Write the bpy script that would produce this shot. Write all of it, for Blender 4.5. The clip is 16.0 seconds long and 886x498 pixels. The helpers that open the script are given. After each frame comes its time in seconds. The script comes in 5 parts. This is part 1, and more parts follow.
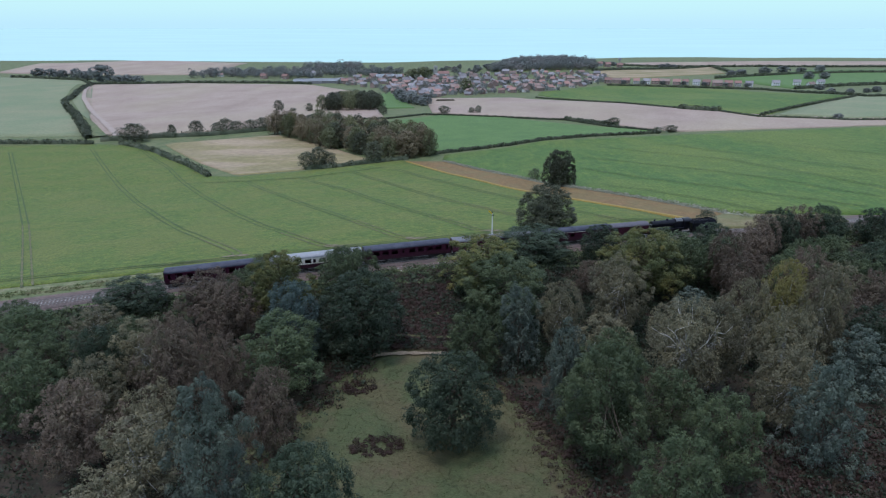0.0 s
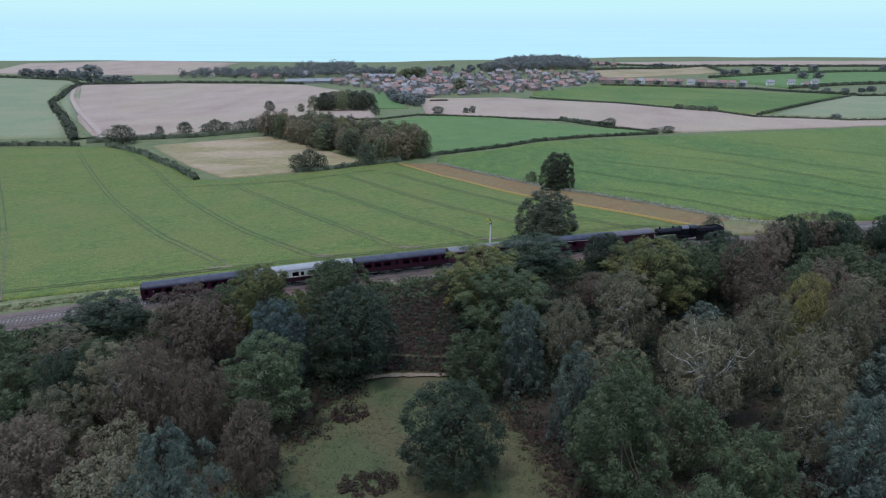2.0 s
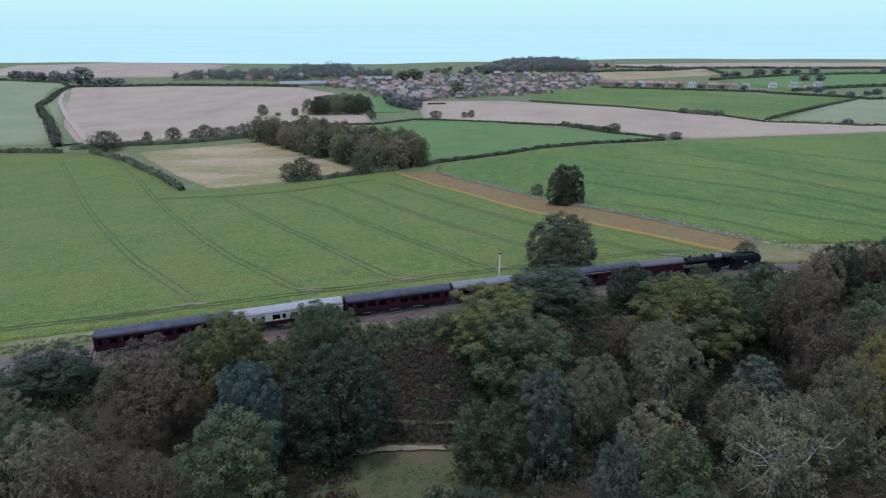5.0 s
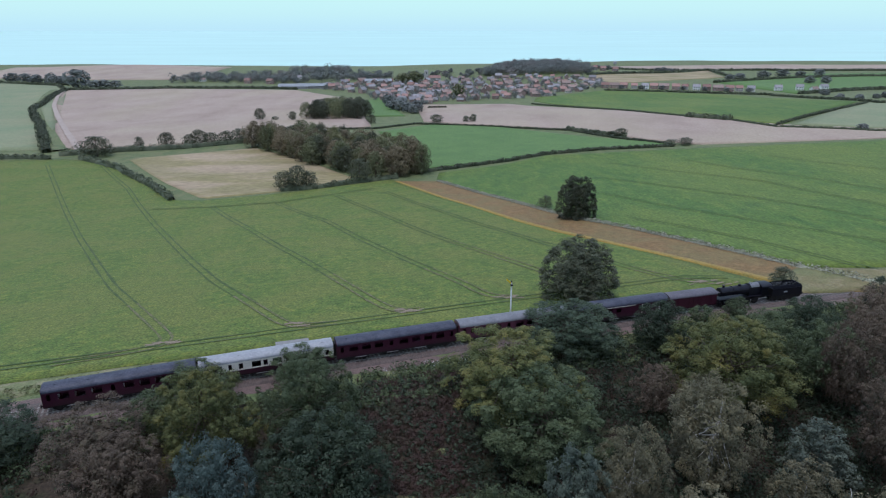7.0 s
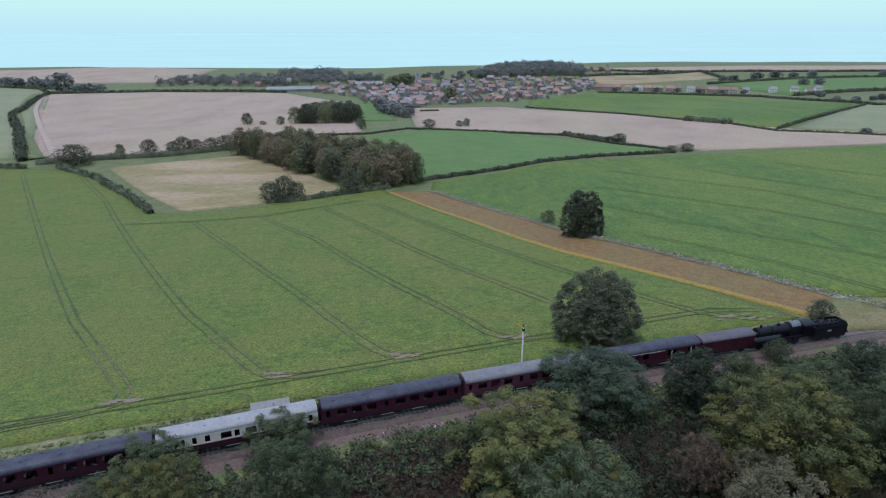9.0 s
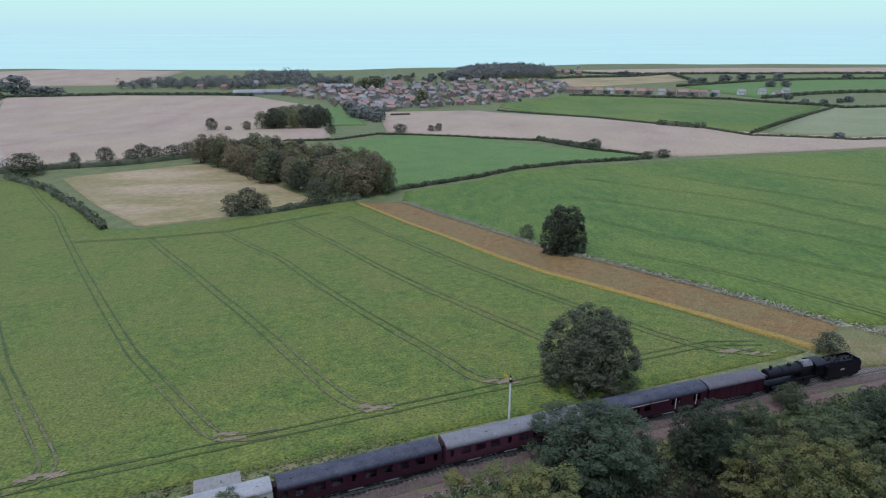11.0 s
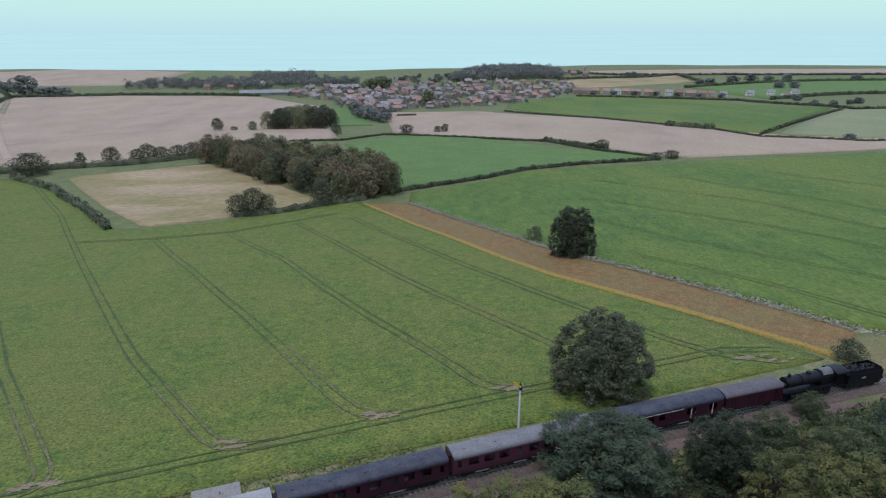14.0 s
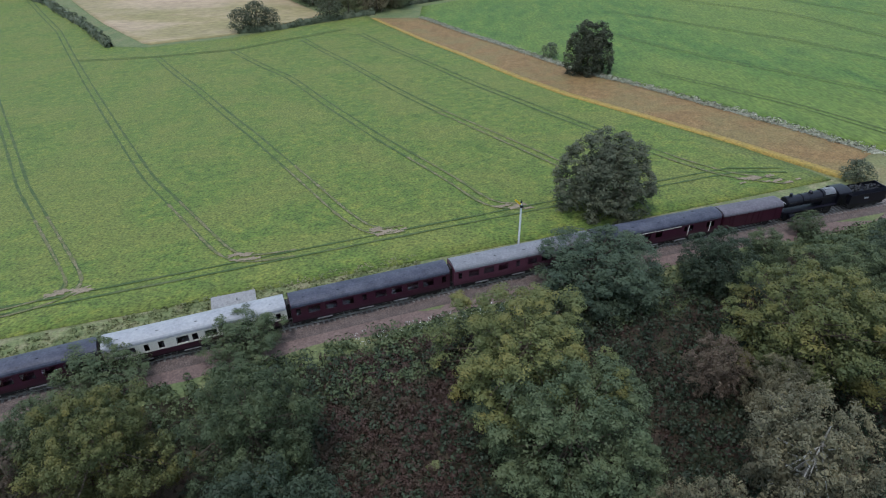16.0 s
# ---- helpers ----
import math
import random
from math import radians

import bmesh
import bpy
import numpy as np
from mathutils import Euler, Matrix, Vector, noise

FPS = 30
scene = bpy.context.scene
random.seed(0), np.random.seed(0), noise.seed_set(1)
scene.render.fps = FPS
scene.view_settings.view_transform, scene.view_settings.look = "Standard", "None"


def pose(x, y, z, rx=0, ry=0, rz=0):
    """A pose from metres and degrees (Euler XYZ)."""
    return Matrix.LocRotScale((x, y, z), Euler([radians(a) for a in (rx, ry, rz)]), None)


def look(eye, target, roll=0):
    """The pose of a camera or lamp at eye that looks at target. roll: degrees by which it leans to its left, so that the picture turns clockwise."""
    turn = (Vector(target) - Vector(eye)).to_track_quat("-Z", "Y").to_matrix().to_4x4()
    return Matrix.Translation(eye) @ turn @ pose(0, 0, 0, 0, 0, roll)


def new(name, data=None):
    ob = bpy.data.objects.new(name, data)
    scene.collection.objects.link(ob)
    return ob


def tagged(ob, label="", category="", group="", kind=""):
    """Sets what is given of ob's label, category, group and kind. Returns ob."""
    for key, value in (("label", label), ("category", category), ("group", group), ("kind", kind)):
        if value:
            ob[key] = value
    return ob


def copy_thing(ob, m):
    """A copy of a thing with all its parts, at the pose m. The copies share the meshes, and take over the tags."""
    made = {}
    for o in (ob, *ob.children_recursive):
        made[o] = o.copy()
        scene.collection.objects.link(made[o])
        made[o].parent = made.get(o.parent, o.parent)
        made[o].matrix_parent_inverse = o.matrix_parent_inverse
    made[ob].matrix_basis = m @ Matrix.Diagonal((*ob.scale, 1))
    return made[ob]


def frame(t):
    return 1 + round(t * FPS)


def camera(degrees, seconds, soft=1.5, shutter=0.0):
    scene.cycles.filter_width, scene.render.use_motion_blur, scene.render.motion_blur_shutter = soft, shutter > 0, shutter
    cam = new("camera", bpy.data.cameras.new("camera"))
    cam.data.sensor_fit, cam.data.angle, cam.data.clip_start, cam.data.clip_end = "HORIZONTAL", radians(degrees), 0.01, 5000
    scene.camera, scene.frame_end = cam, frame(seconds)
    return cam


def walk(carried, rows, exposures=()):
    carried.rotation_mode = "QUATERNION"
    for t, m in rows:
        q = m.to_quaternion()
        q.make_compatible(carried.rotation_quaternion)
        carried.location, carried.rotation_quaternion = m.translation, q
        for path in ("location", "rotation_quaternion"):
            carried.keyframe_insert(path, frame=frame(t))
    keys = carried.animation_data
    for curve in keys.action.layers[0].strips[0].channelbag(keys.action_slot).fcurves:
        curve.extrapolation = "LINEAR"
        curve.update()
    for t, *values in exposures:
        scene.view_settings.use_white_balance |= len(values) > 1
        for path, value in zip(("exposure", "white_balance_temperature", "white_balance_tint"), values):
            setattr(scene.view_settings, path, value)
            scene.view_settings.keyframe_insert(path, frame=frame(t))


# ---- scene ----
cam = camera(69.3, 16.0, soft=1.15)
PATH = [
    (0, (-9.428, -144.271, 48.912), (-9.456, -142.384, 48.252), -0.0),
    (0.5, (-9.492, -143.095, 48.786), (-9.524, -141.207, 48.127), -0.1),
    (1, (-9.626, -141.303, 48.703), (-9.649, -139.415, 48.043), -0.1),
    (1.5, (-9.797, -139.135, 48.609), (-9.81, -137.247, 47.948), -0.0),
    (2, (-9.981, -136.428, 48.628), (-9.989, -134.541, 47.967), 0.0),
    (2.5, (-10.221, -133.683, 48.674), (-10.221, -131.795, 48.013), 0.1),
    (3, (-10.446, -130.719, 48.822), (-10.441, -128.831, 48.162), 0.1),
    (3.5, (-10.696, -127.959, 48.896), (-10.69, -126.07, 48.236), 0.1),
    (4, (-10.936, -125.007, 48.935), (-10.931, -123.118, 48.276), 0.1),
    (6.5, (-11.7, -107.082, 49.042), (-11.702, -105.192, 48.387), -0.1),
    (7, (-11.96, -103.183, 49.144), (-11.959, -101.293, 48.491), 0.0),
    (7.5, (-12.262, -99.188, 49.361), (-12.256, -97.297, 48.709), -0.1),
    (8, (-12.622, -95.203, 49.61), (-12.609, -93.312, 48.958), -0.0),
    (8.5, (-13.048, -91.3, 49.803), (-13.027, -89.409, 49.152), 0.0),
    (9, (-13.385, -87.645, 49.998), (-13.358, -85.754, 49.348), -0.1),
    (11.5, (-13.479, -72.358, 51.203), (-13.351, -70.47, 50.557), 0.2),
    (12, (-13.454, -71.202, 51.141), (-13.314, -69.315, 50.494), 0.3),
    (12.5, (-13.534, -71.161, 50.946), (-13.374, -69.276, 50.3), 0.3),
    (13, (-13.649, -71.439, 50.763), (-13.514, -69.552, 50.116), 0.2),
    (13.5, (-13.614, -71.67, 50.565), (-13.504, -69.78, 49.921), 0.1),
    (14, (-13.591, -71.772, 50.444), (-13.496, -69.881, 49.8), 0.1),
    (14.5, (-13.518, -71.825, 50.337), (-13.435, -69.933, 49.694), -0.0),
    (15, (-13.313, -72.01, 50.219), (-13.236, -70.143, 49.504), -0.0),
    (15.5, (-12.635, -72.302, 50.087), (-12.579, -70.566, 49.096), -0.3),
    (16, (-11.899, -72.554, 50.021), (-11.864, -70.904, 48.89), -0.5),
]
walk(cam, [(t, look(e, g, r)) for t, e, g, r in PATH], [(0, 0.02, 5780, 19), (9, -0.02, 5940, 19), (12.5, -0.08, 6110, 19), (14.6, -0.10, 6220, 18), (15.2, -0.08, 6230, 15), (15.5, -0.02, 6230, 15), (16, 0.30, 6130, 15)])

# ---- light: a bright overcast evening sky, one wide soft sun ----
world = bpy.data.worlds.new("overcast_sky")
scene.world = world
world.use_nodes = True
wn, wl = world.node_tree.nodes, world.node_tree.links
wn.clear()
w_out = wn.new("ShaderNodeOutputWorld")
w_sky = wn.new("ShaderNodeTexSky")
w_sky.sky_type = "NISHITA"
w_sky.sun_disc = False
w_sky.sun_elevation, w_sky.sun_rotation = radians(74), radians(222)
w_sky.air_density, w_sky.dust_density, w_sky.ozone_density = 1.0, 1.0, 1.0
w_mix = wn.new("ShaderNodeMix")
w_mix.data_type = "RGBA"
w_mix.inputs[0].default_value = 0.86
w_ramp = wn.new("ShaderNodeValToRGB")
for p, c in ((0.0, (0.55, 0.875, 0.90)), (0.02, (0.58, 0.92, 0.86)), (0.045, (0.60, 0.97, 0.85)), (0.30, (0.54, 0.72, 0.90))):
    w_ramp.color_ramp.elements.new(p).color = (*c, 1)
w_ramp.color_ramp.elements[-1].color = (0.70, 0.85, 1.0, 1)
w_ramp.color_ramp.elements.remove(w_ramp.color_ramp.elements[0])
w_scale = wn.new("ShaderNodeVectorMath")
w_scale.operation = "SCALE"
w_scale.inputs["Scale"].default_value = 10.4
w_co = wn.new("ShaderNodeTexCoord")
w_xyz = wn.new("ShaderNodeSeparateXYZ")
wl.new(w_co.outputs["Generated"], w_xyz.inputs[0])
wl.new(w_xyz.outputs["Z"], w_ramp.inputs["Fac"])
wl.new(w_ramp.outputs["Color"], w_scale.inputs[0])
wl.new(w_scale.outputs[0], w_mix.inputs[7])
w_bg = wn.new("ShaderNodeBackground")
w_bg.inputs["Strength"].default_value = 0.10
wl.new(w_sky.outputs[0], w_mix.inputs[6])
wl.new(w_mix.outputs[2], w_bg.inputs["Color"])
wl.new(w_bg.outputs[0], w_out.inputs["Surface"])
sun = new("sun", bpy.data.lights.new("sun", "SUN"))
sun.data.energy, sun.data.angle, sun.data.color = 1.5, radians(14), (1.0, 0.96, 0.93)
sun.matrix_world = look((-19, -21, 100), (0, 0, 0))

# ---- materials ----
def mat(name, stops, scale=1.0, detail=6.0, rough=0.8, bump=0.0, bump_scale=None, fine=None, island=0.0, tone=0.0,
        metal=0.0, spec=0.3, broad=None, stretch=None, leaf=False):
    """stops: colours over a noise of that scale (per metre). fine: (scale, amount) of a second grain. broad: (scale, colour, amount)
    of wide patches. island / tone: how far single leaves and single things differ in brightness."""
    m = bpy.data.materials.new(name)
    m.use_nodes = True
    n, l = m.node_tree.nodes, m.node_tree.links
    b = n["Principled BSDF"]
    b.inputs["Roughness"].default_value, b.inputs["Metallic"].default_value = rough, metal
    b.inputs["Specular IOR Level"].default_value = spec
    where = n.new("ShaderNodeTexCoord").outputs["Object"]
    if stretch:
        mp = n.new("ShaderNodeMapping")
        mp.inputs["Scale"].default_value = stretch
        l.new(where, mp.inputs["Vector"])
        where = mp.outputs[0]
    no = n.new("ShaderNodeTexNoise")
    no.inputs["Scale"].default_value, no.inputs["Detail"].default_value, no.inputs["Roughness"].default_value = scale, detail, 0.62
    l.new(where, no.inputs["Vector"])
    ra = n.new("ShaderNodeValToRGB")
    ra.color_ramp.elements[0].position, ra.color_ramp.elements[1].position = 0.30, 0.70
    while len(ra.color_ramp.elements) < len(stops):
        ra.color_ramp.elements.new(0.5)
    for i, c in enumerate(stops):
        ra.color_ramp.elements[i].position = 0.30 + 0.40 * i / max(1, len(stops) - 1)
        ra.color_ramp.elements[i].color = (*c, 1)
    l.new(no.outputs["Fac"], ra.inputs["Fac"])
    col = ra.outputs["Color"]

    def blend(kind, fac, a, c):
        mx = n.new("ShaderNodeMix")
        mx.data_type, mx.blend_type = "RGBA", kind
        if isinstance(fac, float):
            mx.inputs[0].default_value = fac
        else:
            l.new(fac, mx.inputs[0])
        l.new(a, mx.inputs[6])
        if isinstance(c, tuple):
            mx.inputs[7].default_value = (*c, 1)
        else:
            l.new(c, mx.inputs[7])
        return mx.outputs[2]

    def ranged(value, lo, hi, a=0.0, c=1.0):
        mr = n.new("ShaderNodeMapRange")
        for k, v in zip((1, 2, 3, 4), (a, c, lo, hi)):
            mr.inputs[k].default_value = v
        l.new(value, mr.inputs[0])
        return mr.outputs[0]

    if broad:
        bn = n.new("ShaderNodeTexNoise")
        bn.inputs["Scale"].default_value, bn.inputs["Detail"].default_value = broad[0], 4
        l.new(where, bn.inputs["Vector"])
        col = blend("MIX", ranged(bn.outputs["Fac"], 0.0, broad[2], 0.42, 0.62), col, broad[1])
    if fine:
        fn = n.new("ShaderNodeTexNoise")
        fn.inputs["Scale"].default_value, fn.inputs["Detail"].default_value = fine[0], 3
        l.new(where, fn.inputs["Vector"])
        f = ranged(fn.outputs["Fac"], 1 - fine[1], 1 + fine[1], 0.3, 0.7)
        col = blend("MULTIPLY", 1.0, col, f)
    if island:
        g = n.new("ShaderNodeNewGeometry")
        col = blend("MULTIPLY", 1.0, col, ranged(g.outputs["Random Per Island"], 1 - island, 1 + island))
    if tone:
        oi = n.new("ShaderNodeObjectInfo")
        col = blend("MULTIPLY", 1.0, col, ranged(oi.outputs["Random"], 1 - tone, 1 + tone))
    l.new(col, b.inputs["Base Color"])
    if bump:
        bt = n.new("ShaderNodeTexNoise")
        bt.inputs["Scale"].default_value, bt.inputs["Detail"].default_value = bump_scale or scale * 3, 5
        l.new(where, bt.inputs["Vector"])
        bp = n.new("ShaderNodeBump")
        bp.inputs["Strength"].default_value, bp.inputs["Distance"].default_value = min(1, bump), 0.1
        l.new(bt.outputs["Fac"], bp.inputs["Height"])
        l.new(bp.outputs[0], b.inputs["Normal"])
    if leaf:
        tr = n.new("ShaderNodeBsdfTranslucent")
        l.new(col, tr.inputs["Color"])
        ad = n.new("ShaderNodeMixShader")
        ad.inputs[0].default_value = 0.14
        l.new(b.outputs[0], ad.inputs[1])
        l.new(tr.outputs[0], ad.inputs[2])
        l.new(ad.outputs[0], n["Material Output"].inputs["Surface"])
    return m


M_GRASS = mat("rough_grass", [(0.085, 0.115, 0.045), (0.125, 0.15, 0.06), (0.17, 0.165, 0.08)], 0.15, fine=(3.0, 0.35), bump=0.8, bump_scale=4)
M_CROP = mat("leafy_green_crop", [(0.056, 0.096, 0.018), (0.096, 0.139, 0.025), (0.156, 0.175, 0.032)], 0.5, detail=9, fine=(2.5, 0.52), bump=1.0, bump_scale=3.0,
             broad=(0.07, (0.142, 0.150, 0.035), 0.55))
M_CROP_DARK = mat("dark_green_crop", [(0.046, 0.098, 0.018), (0.072, 0.132, 0.022), (0.115, 0.165, 0.028)], 0.25, fine=(1.6, 0.35), bump=1.0, bump_scale=2.0,
                  broad=(0.02, (0.13, 0.165, 0.03), 0.7), stretch=(1.0, 0.35, 1.0))
M_MEADOW = mat("meadow_green", [(0.080, 0.150, 0.040), (0.110, 0.185, 0.050)], 0.06, fine=(1.0, 0.25), bump=0.5, bump_scale=2)
M_STUBBLE = mat("harvested_stubble", [(0.28, 0.205, 0.16), (0.34, 0.255, 0.20), (0.38, 0.295, 0.23)], 0.03, fine=(0.8, 0.14), bump=0.4, bump_scale=2,
                broad=(0.012, (0.35, 0.29, 0.19), 0.5), stretch=(1.0, 0.5, 1.0))
M_DRY = mat("dry_pasture", [(0.33, 0.245, 0.16), (0.36, 0.275, 0.175), (0.26, 0.21, 0.10), (0.19, 0.175, 0.07)], 0.026, fine=(0.5, 0.2), bump=0.4, bump_scale=2,
            broad=(0.03, (0.20, 0.175, 0.075), 0.55), stretch=(0.6, 1.4, 1.0))
M_PALE = mat("pale_green_pasture", [(0.165, 0.210, 0.105), (0.240, 0.240, 0.135)], 0.02, fine=(0.5, 0.15))
M_STRIP = mat("dry_bronze_cover_crop", [(0.14, 0.086, 0.034), (0.195, 0.116, 0.044), (0.235, 0.152, 0.064)], 0.5, fine=(2.5, 0.4), bump=1.0, bump_scale=3,
              broad=(0.12, (0.17, 0.135, 0.052), 0.7))
M_STRIPGOLD = mat("golden_field_edge", [(0.25, 0.165, 0.04), (0.31, 0.21, 0.05), (0.19, 0.16, 0.04)], 0.4, fine=(2.5, 0.3), bump=1.0, bump_scale=3)
M_PALEWEED = mat("pale_seeding_weeds", [(0.23, 0.235, 0.16), (0.30, 0.29, 0.22), (0.17, 0.19, 0.10)], 0.6, fine=(2.5, 0.3), bump=1.0, bump_scale=3, island=0.25)
M_TRAM = mat("wheel_track_in_crop", [(0.040, 0.070, 0.018), (0.056, 0.088, 0.024), (0.095, 0.108, 0.042)], 0.35, fine=(3, 0.3), bump=0.6)
M_RUT = mat("patchy_soil_rut", [(0.070, 0.10, 0.022), (0.125, 0.118, 0.052), (0.215, 0.178, 0.115)], 0.9, fine=(4, 0.3), bump=0.8)
M_STUBBLE_TRACK = mat("pale_earth_track", [(0.34, 0.265, 0.215), (0.40, 0.32, 0.265)], 0.1, fine=(0.8, 0.12))
M_SOIL = mat("bare_sandy_soil", [(0.17, 0.135, 0.09), (0.26, 0.205, 0.14)], 0.6, fine=(4, 0.25), bump=0.8)
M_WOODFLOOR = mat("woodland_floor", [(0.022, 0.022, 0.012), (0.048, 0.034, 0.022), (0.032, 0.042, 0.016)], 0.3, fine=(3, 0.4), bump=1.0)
M_GLADE = mat("glade_grass", [(0.058, 0.074, 0.030), (0.078, 0.094, 0.037), (0.098, 0.088, 0.044)], 0.25, fine=(3, 0.2), bump=0.8, bump_scale=4, broad=(0.12, (0.13, 0.085, 0.045), 0.4))
# the sky's reflection is painted into the sea's pale base colour
M_SEA = mat("calm_sea", [(0.47, 0.69, 0.61), (0.50, 0.72, 0.64)], 0.002, rough=0.6, fine=(0.004, 0.02), stretch=(0.4, 2.0, 1.0))
M_BALLAST = mat("track_ballast", [(0.085, 0.065, 0.058), (0.15, 0.115, 0.10)], 1.5, fine=(8, 0.5), bump=1.0, bump_scale=10)
M_CINDER = mat("cinder_path", [(0.125, 0.086, 0.076), (0.175, 0.125, 0.108)], 0.5, fine=(5, 0.3), bump=0.8, bump_scale=6)
M_SLEEPER = mat("weathered_sleeper", [(0.16, 0.14, 0.125), (0.30, 0.28, 0.26)], 2.0, fine=(12, 0.3), bump=0.5, tone=0.2)
M_ROUGH = mat("rough_tan_grass", [(0.13, 0.125, 0.05), (0.19, 0.155, 0.07), (0.24, 0.205, 0.12)], 0.35, fine=(3, 0.3), bump=0.8, bump_scale=4, broad=(0.1, (0.12, 0.145, 0.05), 0.6))
M_RAIL = mat("worn_steel_rail", [(0.20, 0.17, 0.15), (0.30, 0.27, 0.25)], 3.0, rough=0.4, metal=0.8)
M_BARK = mat("grey_brown_bark", [(0.06, 0.045, 0.03), (0.13, 0.10, 0.075)], 3.0, fine=(10, 0.3), bump=1.0, bump_scale=9)
M_BIRCHBARK = mat("pale_birch_bark", [(0.42, 0.40, 0.36), (0.55, 0.53, 0.48), (0.18, 0.16, 0.14)], 2.0, bump=0.4)


def leaves(name, stops, scale=0.35, island=0.06, tone=0.24, spec=0.15):
    stops = [(r * 0.88, g * 0.86, b * 0.96) for r, g, b in stops]
    return mat(name, stops, scale, detail=3, rough=0.5, island=island, tone=tone, spec=spec, leaf=True)


L_OAK = leaves("oak_leaves", [(0.062, 0.090, 0.044), (0.094, 0.124, 0.054), (0.130, 0.158, 0.064)])
L_DARK = leaves("dark_green_leaves", [(0.038, 0.058, 0.034), (0.056, 0.080, 0.043), (0.076, 0.101, 0.050)])
L_YELLOW = leaves("yellowing_oak_leaves", [(0.072, 0.096, 0.036), (0.115, 0.130, 0.042), (0.190, 0.165, 0.042)], 0.28)
L_BIRCH = leaves("thin_birch_leaves", [(0.122, 0.120, 0.074), (0.176, 0.166, 0.090), (0.250, 0.216, 0.106)])
L_BROWN = leaves("browning_leaves", [(0.112, 0.090, 0.062), (0.156, 0.119, 0.077), (0.164, 0.144, 0.082)])
L_PINE = leaves("pine_needles", [(0.074, 0.098, 0.074), (0.108, 0.136, 0.094), (0.145, 0.170, 0.108)])
L_BLUE = leaves("blue_green_needles", [(0.078, 0.114, 0.092), (0.108, 0.155, 0.124), (0.142, 0.186, 0.146)])
L_FIELD = leaves("dense_field_tree_leaves", [(0.063, 0.072, 0.043), (0.090, 0.101, 0.056), (0.125, 0.130, 0.069)])
L_GOLD = leaves("golden_birch_leaves", [(0.175, 0.172, 0.064), (0.260, 0.238, 0.076), (0.330, 0.285, 0.084)])
L_BRACKEN = leaves("rust_bracken", [(0.052, 0.037, 0.027), (0.080, 0.051, 0.036), (0.058, 0.058, 0.030)], 0.25)
L_HEDGE = leaves("hedge_leaves", [(0.076, 0.094, 0.052), (0.100, 0.118, 0.064), (0.128, 0.140, 0.074)], 0.12, island=0.12, spec=0.15)
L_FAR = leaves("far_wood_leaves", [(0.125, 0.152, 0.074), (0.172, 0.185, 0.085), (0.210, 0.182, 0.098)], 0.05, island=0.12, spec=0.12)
L_OLIVE = leaves("olive_yellow_leaves", [(0.130, 0.140, 0.060), (0.175, 0.175, 0.075), (0.205, 0.190, 0.085)], 0.05, island=0.10, spec=0.12)
L_RUSSET = leaves("russet_leaves", [(0.165, 0.146, 0.084), (0.205, 0.170, 0.094), (0.228, 0.190, 0.100)], 0.05, island=0.10, spec=0.12)
# distance haze is painted into this leaf colour, paler and greyer
L_HAZE_TINT = leaves("haze_tinted_leaves", [(0.152, 0.174, 0.150), (0.188, 0.202, 0.164), (0.235, 0.212, 0.178)], 0.03, island=0.12, spec=0.12)


# ---- the lie of the land ----
U_KNOTS = (-400, -140, -90, -65, -45, -30, -12, -4, 4, 10, 30, 100, 160, 215, 300, 450, 600, 800, 1100, 2600)
Z_KNOTS = (14, 6, 0, -4, -5.6, -5, -1.2, -0.3, -0.3, -0.7, -3.2, -13.2, -19.5, -23.5, -26, -28, -36, -38.5, -40, -40)


def north_of_track(x, y):
    """Metres north of the railway's gently curved centre line."""
    u, s = (y - 0.305 * x + 4.1) * 0.9565, x * 0.9565 + (y + 4.1) * 0.2917
    return u - bend(s) * min(1, max(0, (110 - abs(u)) / 70))


def bend(s):
    return -0.8 - 0.00045 * (min(max(s, -150), 150) - 8) ** 2


def land(x, y):
    """Height of the land over the rails' level."""
    u = north_of_track(x, y)
    z = sum(np.interp(u + du, U_KNOTS, Z_KNOTS) * w for du, w in ((-9, 0.2), (-4, 0.2), (0, 0.2), (4, 0.2), (9, 0.2))) if u > 20 or u < -25 else np.interp(u, U_KNOTS, Z_KNOTS)
    z += 0.030 * (min(max(x, -200), 260) + 40) * math.exp(-((u - 220) / 150) ** 2 / 2) * min(1, max(0, (u - 8) / 60))
    z += 15 * math.exp(-((x - 190) / 150) ** 2 - ((y - 1230) / 150) ** 2)
    z += 9 * math.exp(-((y - 1500) / 330) ** 2) * min(1, max(0, (x - 150) / 500))
    z += 8 * math.exp(-((x + 720) / 200) ** 2 - ((y - 1400) / 120) ** 2) + 7 * math.exp(-((x - 20) / 140) ** 2 - ((y - 1450) / 90) ** 2)
    if u > 60:
        z += 0.35 * math.sin(x * 0.021 + 1.3) * math.sin(y * 0.017) * min(1, (u - 60) / 150)
    return z

# ---- helpers for meshes ----
def mesh_ob(name, verts, faces, material, parent=None, smooth=False):
    me = bpy.data.meshes.new(name)
    me.from_pydata(verts, [], faces)
    me.materials.append(material)
    if smooth:
        me.shade_smooth()
    ob = new(name, me)
    ob.parent = parent
    return ob


def part(name, bm, material, parent, label=""):
    me = bpy.data.meshes.new(name)
    bm.to_mesh(me)
    bm.free()
    me.materials.append(material)
    ob = new(name, me)
    ob.parent = parent
    return tagged(ob, label)


